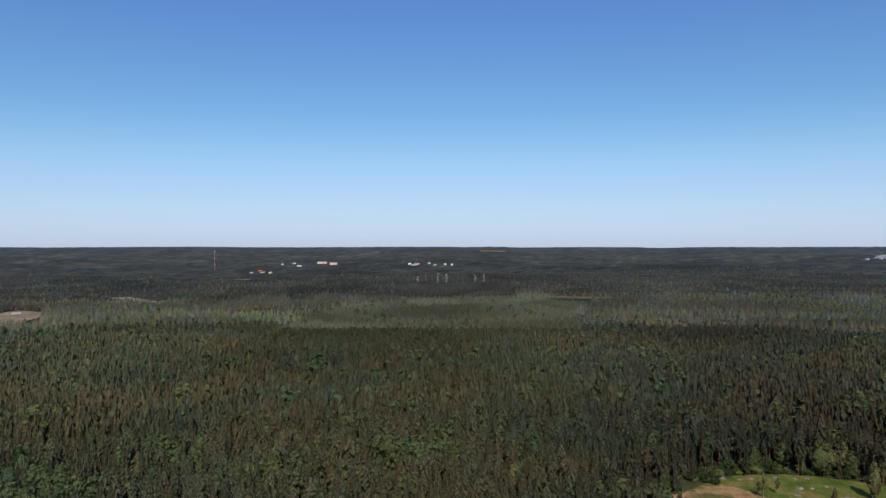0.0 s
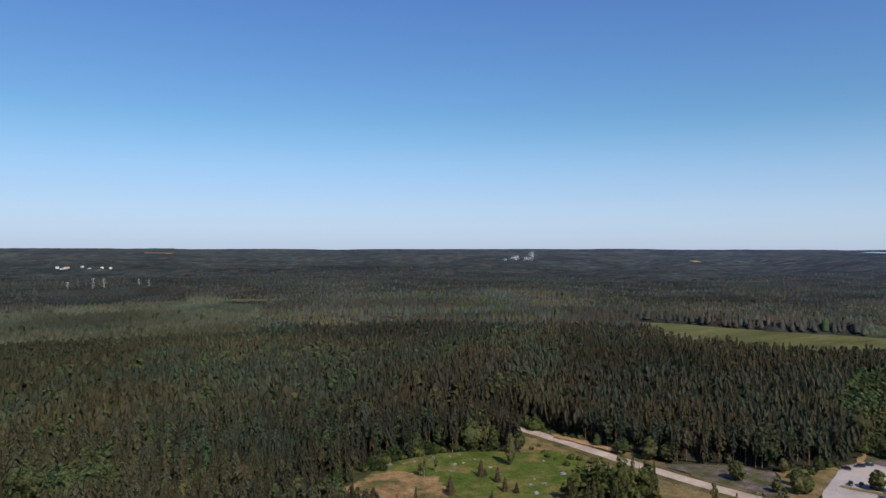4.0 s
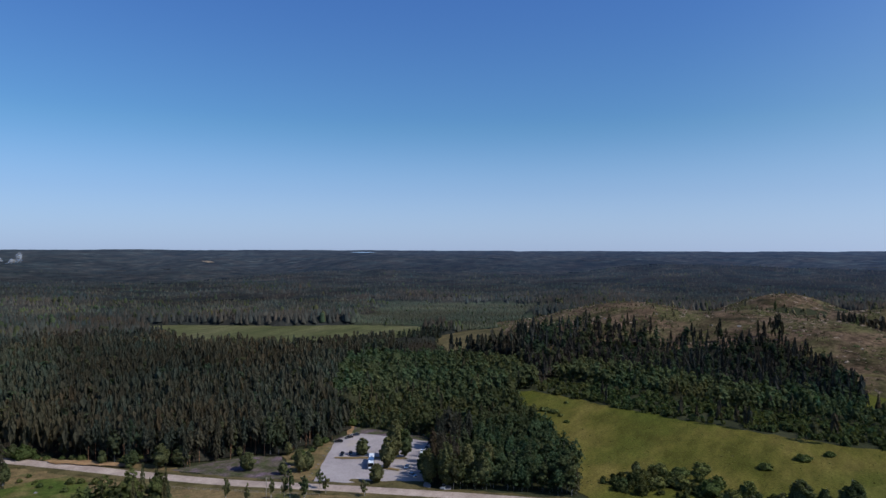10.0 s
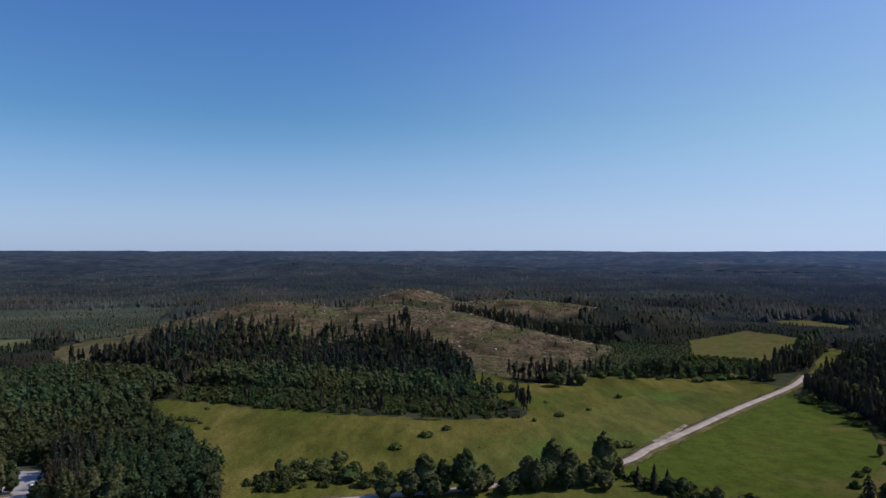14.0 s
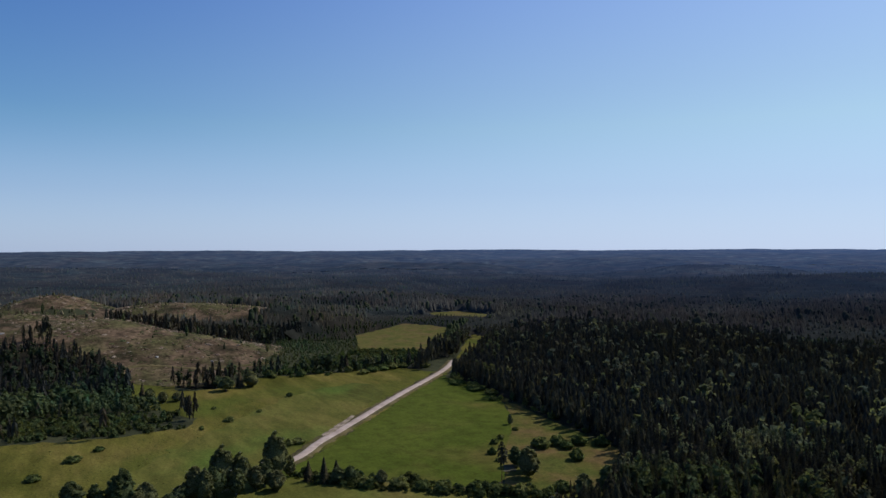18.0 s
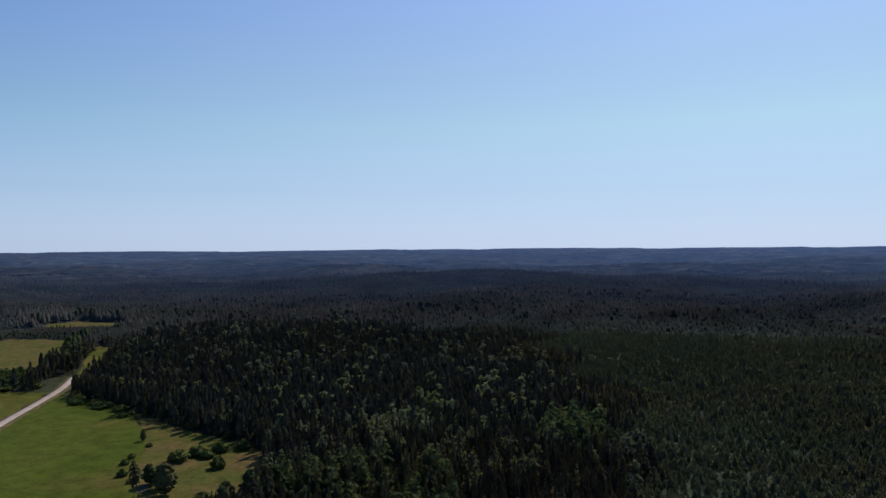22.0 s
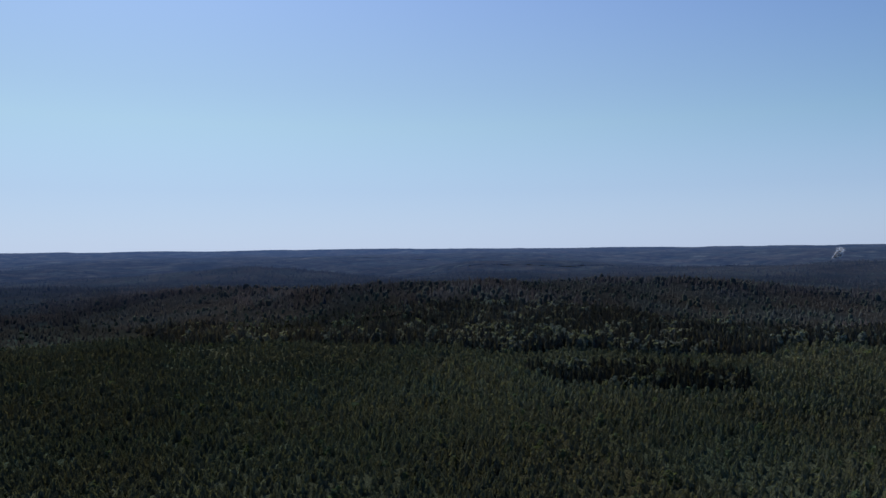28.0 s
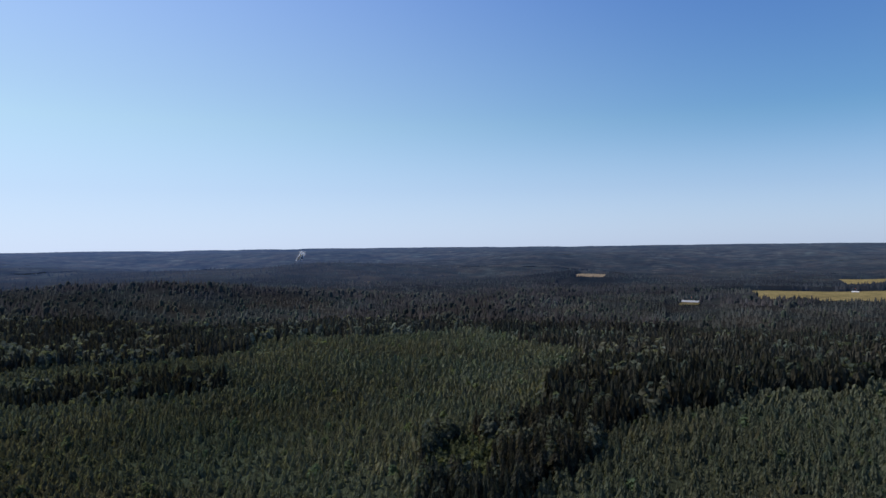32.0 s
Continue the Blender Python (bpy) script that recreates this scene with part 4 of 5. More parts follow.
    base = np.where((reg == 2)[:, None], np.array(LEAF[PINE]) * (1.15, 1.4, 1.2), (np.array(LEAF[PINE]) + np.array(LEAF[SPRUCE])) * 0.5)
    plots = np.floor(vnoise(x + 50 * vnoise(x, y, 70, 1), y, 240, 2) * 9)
    # tint darkened to stand for shade between boughs, and bluer with distance
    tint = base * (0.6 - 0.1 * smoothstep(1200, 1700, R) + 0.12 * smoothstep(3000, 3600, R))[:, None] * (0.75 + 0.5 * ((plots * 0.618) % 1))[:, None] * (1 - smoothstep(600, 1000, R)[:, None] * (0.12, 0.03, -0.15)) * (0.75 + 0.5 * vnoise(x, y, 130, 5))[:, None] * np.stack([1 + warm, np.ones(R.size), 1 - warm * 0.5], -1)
    # lighter tint to the north, where the stand is seen front-lit
    tint[(reg == 2) & near_bearing(x, y, -30, 80)] *= (1.3, 1.25, 1.0)
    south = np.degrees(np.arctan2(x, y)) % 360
    # darker tint from south-east to west, painted for the backlit side
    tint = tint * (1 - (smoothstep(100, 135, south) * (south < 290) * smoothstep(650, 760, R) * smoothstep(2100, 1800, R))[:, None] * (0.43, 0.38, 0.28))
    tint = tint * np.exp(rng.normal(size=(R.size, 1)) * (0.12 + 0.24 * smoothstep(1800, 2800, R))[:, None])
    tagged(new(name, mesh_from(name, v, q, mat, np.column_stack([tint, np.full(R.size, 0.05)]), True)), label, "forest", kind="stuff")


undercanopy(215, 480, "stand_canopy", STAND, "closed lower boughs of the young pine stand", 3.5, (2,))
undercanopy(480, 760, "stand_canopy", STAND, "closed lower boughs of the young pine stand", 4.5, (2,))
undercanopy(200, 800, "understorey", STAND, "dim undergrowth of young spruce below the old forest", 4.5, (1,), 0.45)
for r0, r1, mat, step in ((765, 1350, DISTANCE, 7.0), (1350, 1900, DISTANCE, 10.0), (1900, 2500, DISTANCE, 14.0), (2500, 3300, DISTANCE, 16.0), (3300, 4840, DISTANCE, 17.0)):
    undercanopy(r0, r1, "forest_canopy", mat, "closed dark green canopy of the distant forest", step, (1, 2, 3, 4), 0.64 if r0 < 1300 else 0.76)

# ---- single trees and bushes ----
SLIM = 4
BARK[SLIM], LEAF[SLIM] = (0.34, 0.33, 0.3), LEAF[BIRCH]


def lush(kind, seed):
    """Trunk with limbs, and crown, of a free-standing tree one metre high."""
    r = np.random.default_rng(seed)
    mid, half, wide, size, count = {BIRCH: (0.52, 0.48, 0.21, 0.036, 1500), SPRUCE: (0.5, 0.5, 0.19, 0.034, 420), PINE: (0.68, 0.32, 0.17, 0.045, 260), SLIM: (0.62, 0.36, 0.18, 0.035, 300), BUSH: (0.42, 0.5, 0.56, 0.095, 700)}[kind]
    v, t = [], []

    def stick(p, q, a, b):
        base = len(v)
        p, q = np.array(p), np.array(q)
        d = (q - p) / np.linalg.norm(q - p)
        s = np.cross(d, (0.3, 0.9, 0.2))
        s /= np.linalg.norm(s)
        u = np.cross(d, s)
        for c, w in ((p, a), (q, b)):
            for k in range(5):
                v.append(c + (s * math.cos(k * 1.2566) + u * math.sin(k * 1.2566)) * w)
        for k in range(5):
            t.extend([(base + k, base + (k + 1) % 5, base + 5 + k), (base + (k + 1) % 5, base + 5 + (k + 1) % 5, base + 5 + k)])

    if kind == BUSH:
        for k in range(6):
            a = r.random() * 6.28
            stick((0, 0, -0.08), (math.cos(a) * 0.3, math.sin(a) * 0.3, 0.5 + 0.3 * r.random()), 0.02, 0.006)
    else:
        stick((0, 0, -0.03), (0.01, 0, 0.5), 0.014, 0.009)
        stick((0.01, 0, 0.5), (0, 0.005, 0.96), 0.009, 0.002)
        for k in range(9):
            a, z = r.random() * 6.28, 0.25 + 0.065 * k
            stick((0, 0, z), (math.cos(a) * wide * 0.75, math.sin(a) * wide * 0.75, z + (0.1 if kind != SPRUCE else -0.03)), 0.005, 0.0015)
    trunk = (np.array(v), np.array(t))
    cv, ct = [], []
    if kind != SPRUCE:                                   # clumps round the limbs, then single sprays at their edge
        clumps = {BIRCH: 60, PINE: 8, SLIM: 12, BUSH: 36}[kind]
        top = 0.34 if kind != BUSH else 0.3
        core = np.array(ICO_FINE)
        core = core * (0.86 + 0.26 * r.random((len(core), 1)))
        core[:, :2] *= (1.0 - top * np.clip(core[:, 2:], 0, 1)) * wide * (0.8 if kind != SLIM else 0.3)
        core[:, 2] = core[:, 2] * half * 0.78 + mid - 0.04
        cv.extend(core)
        ct.extend(ICO_FINE_FACES)
        for k in range(clumps):
            d = r.normal(size=3)
            d /= np.linalg.norm(d)
            egg = 1.0 - top * max(0.0, d[2])
            c = np.array([d[0] * wide * 0.8 * egg, d[1] * wide * 0.8 * egg, mid + d[2] * half * 0.84])
            s = wide * (0.165 if kind in (BIRCH, BUSH) else 0.3) * (0.7 + 0.6 * r.random()) * (1 - 0.3 * max(0.0, d[2]))
            hgt = s * (1.15 if kind != BUSH else 0.8)
            base = len(cv)
            cv.extend(ICO_POINTS * (0.75 + 0.45 * r.random((len(ICO_POINTS), 1))) * (s, s, hgt) + c)
            ct.extend([[base + i for i in t] for t in ICO_FACES])
            for m in range(count // clumps):
                d = r.normal(size=3)
                d /= np.linalg.norm(d)
                base = len(cv)
                cv.extend(tuft(r, c + d * (s, s, hgt) * (0.9 + 0.35 * r.random()), size * (0.4 + 0.5 * r.random()), d + np.array((0, 0, 0.3))))
                ct.extend([(base, base + 1, base + 2), (base, base + 2, base + 3)])
    else:                                                # whorls of drooping branches
        for k in range(15):
            f = k / 15
            w = wide * (1 - f) ** 0.85 + 0.012
            z, ph, n = 0.05 + 0.92 * f, r.random() * 6.28, 12
            base = len(cv)
            cv.append((0, 0, min(1.0, z + 0.14)))
            for s in range(n):
                a, q = ph + (s + 0.4 * r.random()) * 6.283 / n, w * (0.75 + 0.4 * r.random()) * (0.5 if s % 2 else 1.0)
                cv.append((math.cos(a) * q, math.sin(a) * q, z + 0.04 * (r.random() - 0.7)))
            ct.extend([(base, base + 1 + s, base + 1 + (s + 1) % n) for s in range(n)])
    return trunk, (np.array(cv), np.array(ct))


LUSH = {}
TREE_WORDS = {BIRCH: ("birch_tree", "leafy green birch", "tree"), SPRUCE: ("spruce_tree", "dark green pointed spruce", "tree"),
              SLIM: ("birch_tree", "slender young birch with a pale trunk", "tree"), PINE: ("pine_tree", "grey-green pine", "tree"), BUSH: ("bush", "rounded dark green bush", "bush")}


def tree(kind, x, y, tall, broad, where, group, tone=1.0, sink=0.0):
    """A tree of that height and crown width, metres."""
    pick = (int(abs(x) * 7 + abs(y) * 13)) % 4
    if (kind, pick) not in LUSH:
        (tv, tt), (cv, ct) = lush(kind, 900 + 10 * kind + pick)
        leaf = np.array(LEAF[kind]) * (2.3 if kind != SPRUCE else 1.2) * (0.85 + 0.12 * pick) * np.array((1.06 + 0.08 * (pick - 1.5), 1.03, 0.8))
        LUSH[kind, pick] = (mesh_from("trunk", tv, tt, FOLIAGE, np.tile((*BARK[kind], 0.0), (len(tv), 1)), True),
                            mesh_from("crown", cv, ct, FOLIAGE, np.tile((*leaf, 0.42 if kind in (BIRCH, SLIM, BUSH) else 0.08), (len(cv), 1)), True))
    nm, label, cat = TREE_WORDS[kind]
    ob = new(nm)
    own = {BIRCH: 0.42, SPRUCE: 0.36, PINE: 0.34, SLIM: 0.4, BUSH: 1.1}[kind]
    ob.location = (x, y, ground(x, y) - sink)
    ob.rotation_euler = (0, 0, (x * 3.7 + y * 1.3) % 6.28)
    ob.scale = (broad / own, broad / own, tall)
    for nm2, me in zip(("trunk" if kind != BUSH else "stems", "crown"), LUSH[kind, pick]):
        p = new(nm2, me)
        p.parent = ob
    return tagged(ob, label + " " + where, cat, group)


for k, x, y, h, w in ((BIRCH, 287, 177, 9.5, 6.3), (BIRCH, 290, 161, 19.7, 8.0), (BIRCH, 293, 157, 15, 6.5), (BIRCH, 275, 156.5, 15.4, 6.6), (BIRCH, 286, 163, 11, 5),
                      (BIRCH, 256, 151, 9, 6.1)):
    tree(k, x, y, h, w * 1.15, "on a parking lot island", "parking lot trees")
for x, y, h, w in ((239, 168, 9.3, 3.0), (236, 163, 8.4, 3.2), (240, 147, 7.7, 3.6), (219, 177, 10.8, 2.4), (223, 171, 13.4, 3.4), (228, 168, 9.8, 4.4),
                   (222, 173, 12.4, 3.0), (209, 191, 11.7, 3.2), (213, 184, 9.3, 2.6), (226, 166, 8, 3.6)):
    tree(SLIM, x, y, h, w * 1.15, "beside the gravel road", "roadside birches")
for x, y, h, w in ((254, 189, 9.3, 5.9), (257, 187, 9.7, 5.4), (262, 196, 8, 5), (248, 194, 6, 5), (246, 212, 9, 8), (238, 244, 10, 9), (232, 250, 12, 8), (226, 262, 9, 7)):
    tree(BIRCH, x, y, h, w, "at the forest edge by the road", "forest edge trees")
for x, y, h, w in ((264, 130, 16.5, 7.6), (264, 122, 20.6, 9.0), (273, 116, 17.7, 8.6), (270, 108, 15.9, 7.5), (273, 137, 12.6, 6.3), (311, 148, 12.2, 7.6),
                   (323, 143, 12.4, 9.0), (282, 126, 17, 8), (292, 132, 15, 8), (300, 138, 13, 7), (285, 112, 16, 8)):
    tree(BIRCH, x, y, h, w, "beside the parking lot", "parking lot edge trees")
for x, y, h, w in ((282, -11, 18, 9.7), (283, -27, 20, 9.8), (283, -19, 15.5, 7.3), (287, -54, 15, 8.5), (292, -66, 21, 9.5), (291, -73, 17, 8.5), (295, -89, 23, 9.5),
                   (297, -96, 10, 5.3), (283, -57, 15, 6.5), (288, -79, 10.8, 6.7), (281, -32, 10.3, 7.3), (279, 5, 10.3, 8.3), (279, -5, 13, 8), (286, -36, 12, 8), (280, -44, 8, 7), (286, -62, 14, 8), (285, -70, 12, 7), (290, -83, 13, 7), (284, -48, 9, 7), (277, -14, 11, 8), (283, -86, 9, 7)):
    tree(BIRCH, x, y, h, w * 1.15, "in a row beside the road and meadow", "meadow row trees")
for x, y, h, w in ((287, -101, 9.3, 5.2), (287, -108, 9.9, 5.0), (285, -113, 8.3, 5.3), (281, -106, 10, 5), (276, -116, 8, 6)):
    tree(SPRUCE if int(x) % 2 else BIRCH, x, y, h, w, "below the green field", "field edge trees")
for x, y, h, w in ((370, -15, 3.7, 8.7), (383, -27, 3.1, 5.8), (348, 1, 3.6, 7.1), (411, -97, 3.3, 6.3), (424, -118, 2.4, 4.0), (458, -148, 3.8, 4.8), (345, -116, 3.9, 8.0),
                   (303, 42, 5.0, 8.4), (321, 44, 5.6, 9.4), (322, 35, 4.6, 8.8), (329, 27, 6.2, 8.4), (317, 27, 6.1, 4.9), (307, 34, 6.2, 9.5), (301, 21, 8, 9.5), (294, 13, 7.5, 9),
                   (518, -198, 2.8, 4.6), (446, -96, 2.3, 3.4), (392, 105, 2.1, 4.1), (412, 118, 2.9, 7.2), (415, 125, 3.0, 7.9), (399, -79, 2.8, 3.4), (310, 19, 7, 6.9), (305, 7, 8, 7.8),
                   (410, -96, 2.7, 6.0), (344, -111, 4.4, 6.7), (430, -60, 1.8, 3), (405, 112, 2.4, 4), (440, 118, 2, 4)):
    tree(BUSH, x, y, h, w, "standing in the meadow", "meadow bushes")
for k, x, y, h, w in ((BIRCH, 316, 53, 6.3, 4.4), (BIRCH, 481, -80, 6.5, 8), (BIRCH, 480, -71, 8, 8), (BIRCH, 498, -115, 11, 12), (SPRUCE, 503, -126, 13, 8), (BIRCH, 503, -134, 12, 12),
                      (SPRUCE, 515, -106, 10, 6), (BIRCH, 512, -112, 9, 9), (BIRCH, 486, -64, 10, 8), (SPRUCE, 490, -60, 13, 6)):
    tree(k, x, y, h, w, "at the foot of the felled hill", "hill foot trees")
for x, y, h, w in ((251, -220, 6.6, 7.9), (293, -202, 3.5, 4.8), (299, -210, 3.3, 4.3), (279, -191, 4.0, 5.2), (268, -187, 2.8, 3.3), (309, -227, 2.6, 3.9), (276, -218, 6.5, 11),
                   (275, -228, 6, 9), (270, -238, 6, 9), (263, -247, 6, 9), (268, -228, 5, 8), (411, -268, 5.2, 13), (435, -267, 4.8, 13), (422, -272, 5, 10), (377, -259, 4.4, 6.8), (393, -268, 5, 9),
                   (269, -120, 5.0, 9), (260, -131, 5.8, 9), (246, -144, 5.8, 9), (239, -156, 5, 9), (227, -170, 5.4, 9), (222, -187, 5, 8.5), (253, -138, 4.5, 8), (233, -163, 4.6, 8), (445, -272, 5, 10), (452, -281, 4.5, 9), (437, -284, 5, 11)):
    tree(BUSH, x, y, h, w, "at the edge of the green field", "field edge bushes")
for x, y, h, w in ((511, -226, 4.5, 10), (516, -236, 5.5, 12), (519, -247, 5, 12), (522, -257, 6, 13), (525, -267, 5, 12), (520, -276, 5.5, 12), (513, -283, 5, 10), (528, -246, 6, 12), (532, -260, 6, 12)):
    tree(BUSH, x, y, h, w, "between the meadow and the woods", "meadow end bushes")
for x, y, h, w in ((242, -185, 14, 10), (258, -190, 10, 8), (250, -190, 12, 8), (321, -232, 6.8, 3.3), (278, -111, 7.5, 7), (267, -126, 6.9, 6), (204, -196, 15, 11), (208, -186, 12, 9), (199, -204, 15, 10)):
    tree(BIRCH, x, y, h, w, "between the green field and the forest", "field corner trees")
for k, x, y, h, w in ((SLIM, 126, 273, 11.4, 3.2), (SLIM, 134, 278, 7.5, 2.1), (SPRUCE, 149, 264, 8.2, 4.2), (SPRUCE, 151, 264, 3.8, 2.6), (SPRUCE, 152, 255, 7.0, 4.1),
                      (SPRUCE, 149, 244, 6.5, 3.9), (SPRUCE, 127, 250, 8.2, 5.0), (BIRCH, 169, 272, 15.7, 5.5), (SLIM, 125, 276, 8.2, 2.6), (SPRUCE, 152, 240, 4.7, 3.0),
                      (SPRUCE, 140, 239, 3.6, 1.9), (BIRCH, 186, 291, 10.5, 6)):
    tree(k, x, y, h, w, "standing on the lawn", "lawn trees")
for x, y, h, w in ((183, 318, 15, 8), (189, 322, 12, 7), (192, 330, 13, 7), (178, 316, 17, 8), (168, 303, 14, 7), (175, 306, 15, 8), (163, 300, 17, 9), (160, 308, 13, 7), (172, 312, 18, 8), (178, 303, 11, 7), (152, 312, 12, 6), (140, 312, 10, 6)):
    tree(BIRCH, x, y, h, w, "at the forest edge above the lawn", "lawn edge trees")


def fringe(line, step, low, high, off, where, group, seed):
    """Bushes and young trees along the foot of a wood."""
    r = random.Random(seed)
    for x, y in smooth_line(line, step):
        if r.random() < 0.8:
            h = low + (high - low) * r.random() ** 1.5
            k = BUSH if h < 4.5 or r.random() < 0.4 else BIRCH
            tree(k, float(x) + r.uniform(-off, off), float(y) + r.uniform(-off, off), h, h * (1.25 if k == BUSH else 0.6), where, group)


fringe([(205, 345), (214, 318), (222, 290), (226, 268), (237, 268), (252, 246), (266, 224), (272, 210)], 5.5, 2.5, 9, 2.0, "below the forest along the road", "forest edge bushes", 1)
fringe([(258, 198), (268, 203), (282, 203), (297, 206)], 5.0, 2.5, 8, 1.2, "beside the parking lot", "parking lot bushes", 2)
fringe([(333, 212), (335, 192), (331, 156)], 6.0, 3, 9, 2.0, "behind the parking lot", "parking lot bushes", 3)
fringe([(80, 270), (98, 286), (122, 302), (146, 306)], 4.5, 1.6, 5, 1.5, "at the upper edge of the lawn", "lawn edge bushes", 4)
fringe([(445, -272), (400, -272), (360, -266), (318, -262), (285, -256)], 7.0, 2.5, 7, 3.0, "between green field and forest", "field edge bushes", 5)
fringe([(200, 268), (207, 252)], 5.0, 1.5, 4, 1.5, "on the bank beside the road", "roadside bushes", 6)
fringe([(440, -262), (480, -300), (520, -335), (560, -372)], 8.0, 2.5, 8, 4.0, "where the road enters the woods", "roadside bushes", 7)
fringe([(528, -150), (526, -200), (530, -250), (560, -290)], 7.0, 2.5, 7, 5.0, "along the far meadow edge", "meadow edge bushes", 8)

fringe([polar(33.4, 356), polar(35.5, 330), polar(38.5, 318), polar(42, 312)], 4.5, 1.2, 3.2, 3.0, "on the grassy bank", "bank bushes", 9)
fringe([(85, 277), (110, 297), (140, 306), (165, 302)], 3.5, 2.5, 8, 2.5, "at the forest edge above the lawn", "lawn edge bushes", 10)


# ---- solid shapes ----
def box(size, at=(0, 0, 0), bevel=0.0, turn=0.0, taper=1.0):
    bm = bmesh.new()
    bmesh.ops.create_cube(bm, size=1)
    for v in bm.verts:
        k = taper if v.co.z > 0 else 1.0
        v.co = Vector((v.co.x * size[0] * k, v.co.y * size[1] * k, v.co.z * size[2]))
    if bevel:
        bmesh.ops.bevel(bm, geom=bm.edges[:], offset=bevel, segments=2, affect="EDGES", profile=0.6)
    bmesh.ops.transform(bm, matrix=Matrix.Translation(at) @ Matrix.Rotation(radians(turn), 4, "Z"), verts=bm.verts[:])
    return bm


def rod(p, q, a, b, sides=8):
    bm = bmesh.new()
    p, q = Vector(p), Vector(q)
    d = q - p
    bmesh.ops.create_cone(bm, cap_ends=True, segments=sides, radius1=a, radius2=b, depth=d.length,
                          matrix=Matrix.Translation((p + q) / 2) @ d.to_track_quat("Z", "Y").to_matrix().to_4x4())
    return bm


def profile(points, width, at_y=0.0, bevel=0.0, tuck=0.0):
    """A side outline drawn through the width; tuck draws the upper points in."""
    bm = bmesh.new()
    top = max(p[1] for p in points)
    low = min(p[1] for p in points)
    sides = []
    for s in (-1, 1):
        sides.append([bm.verts.new((x, at_y + s * (width / 2 - tuck * (z - low) / (top - low)), z)) for x, z in points])
    n = len(points)
    bm.faces.new(sides[0][::-1])
    bm.faces.new(sides[1])
    for k in range(n):
        bm.faces.new((sides[0][k], sides[0][(k + 1) % n], sides[1][(k + 1) % n], sides[1][k]))
    bmesh.ops.recalc_face_normals(bm, faces=bm.faces[:])
    if bevel:
        bmesh.ops.bevel(bm, geom=bm.edges[:], offset=bevel, segments=2, affect="EDGES", profile=0.6)
    return bm


GLASS = plain("tinted_glass", (0.012, 0.013, 0.014), 0.2, 0.12, wear=0.1)
RUBBER = plain("tyre_rubber", (0.02, 0.02, 0.02), 0.85)
ALLOY = plain("wheel_alloy", (0.45, 0.45, 0.46), 0.35, 0.5, 0.8)
LAMP = plain("lamp_lens", (0.8, 0.8, 0.78), 0.1, 0.6)
RED_LAMP = plain("tail_lens", (0.35, 0.02, 0.02), 0.15, 0.6)
PAINTS = {"black": plain("black_paint", (0.012, 0.012, 0.014), 0.2, 0.6), "white": plain("white_paint", (0.8, 0.8, 0.79), 0.25, 0.5),
          "silver blue": plain("silver_paint", (0.45, 0.52, 0.62), 0.25, 0.5, 0.4), "dark blue": plain("blue_paint", (0.015, 0.02, 0.035), 0.2, 0.6),
          "grey": plain("grey_paint", (0.3, 0.31, 0.32), 0.3, 0.5, 0.3)}


def wheels(thing, places, radius, wide):
    for x, y in places:
        w = part("wheel", rod((x, y - wide / 2, radius), (x, y + wide / 2, radius), radius * 0.55, radius * 0.55, 10), ALLOY, thing)
        part("tyre", rod((x, y - wide * 0.48, radius), (x, y + wide * 0.48, radius), radius, radius, 14), RUBBER, w)
        s = 1 if y > 0 else -1
        part("rim", rod((x, y + s * wide * 0.4, radius), (x, y + s * wide * 0.54, radius), radius * 0.62, radius * 0.5, 10), ALLOY, w)


def car(x, y, heading, colour, where, estate=False, lift=0.5):
    """heading: degrees from +x that the bonnet points to."""
    ob = new("car")
    tagged(ob, colour + " " + ("estate car" if estate else "hatchback car") + " " + where, "car", "parked cars")
    ob.matrix_basis = pose(x, y, ground(x, y) + lift, 0, 0, heading)
    paint = PAINTS[colour]
    part("body", profile([(-2.15, 0.3), (-2.2, 0.62), (-2.08, 0.92), (-1.2, 0.97), (0.95, 0.95), (1.95, 0.78), (2.18, 0.55), (2.12, 0.28), (1.7, 0.2), (-1.75, 0.2)], 1.78, bevel=0.06, tuck=0.06), paint, ob)
    rear = -2.0 if estate else -1.8
    part("cabin_glass", profile([(rear, 0.93), (rear + 0.35, 1.38), (0.2, 1.4), (1.05, 0.93)], 1.6, bevel=0.03, tuck=0.2), GLASS, ob, "dark tinted windows")
    part("roof", profile([(rear + 0.3, 1.37), (rear + 0.42, 1.45), (0.1, 1.47), (0.32, 1.37)], 1.3, bevel=0.02, tuck=0.06), paint, ob)
    for s in (-1, 1):
        part("headlight", box((0.16, 0.38, 0.16), (2.06, s * 0.62, 0.66), 0.04), LAMP, ob, "clear headlight")
        part("tail_light", box((0.12, 0.3, 0.22), (-2.13, s * 0.66, 0.78), 0.03), RED_LAMP, ob, "red tail light")
        part("mirror", box((0.16, 0.2, 0.13), (0.75, s * 0.95, 1.0), 0.03), paint, ob)
        part("pillar", rod((-0.35, s * 0.72, 0.95), (-0.4, s * 0.63, 1.4), 0.04, 0.035, 6), paint, ob)
    part("bumper", box((0.2, 1.6, 0.22), (2.12, 0, 0.36), 0.05), RUBBER, ob, "dark front bumper")
    wheels(ob, [(sx * 1.32, sy * 0.8) for sx in (-1, 1) for sy in (-1, 1)], 0.32, 0.22)
    return ob


car(301, 200, 118, "black", "at the far edge of the parking lot")
car(310, 199.5, 150, "black", "parked nose to the trees", True)
car(315.5, 199, 150, "dark blue", "parked nose to the trees")
car(283, 186, 205, "black", "parked at a grassy island")
car(285.5, 183, 205, "dark blue", "parked at a grassy island")
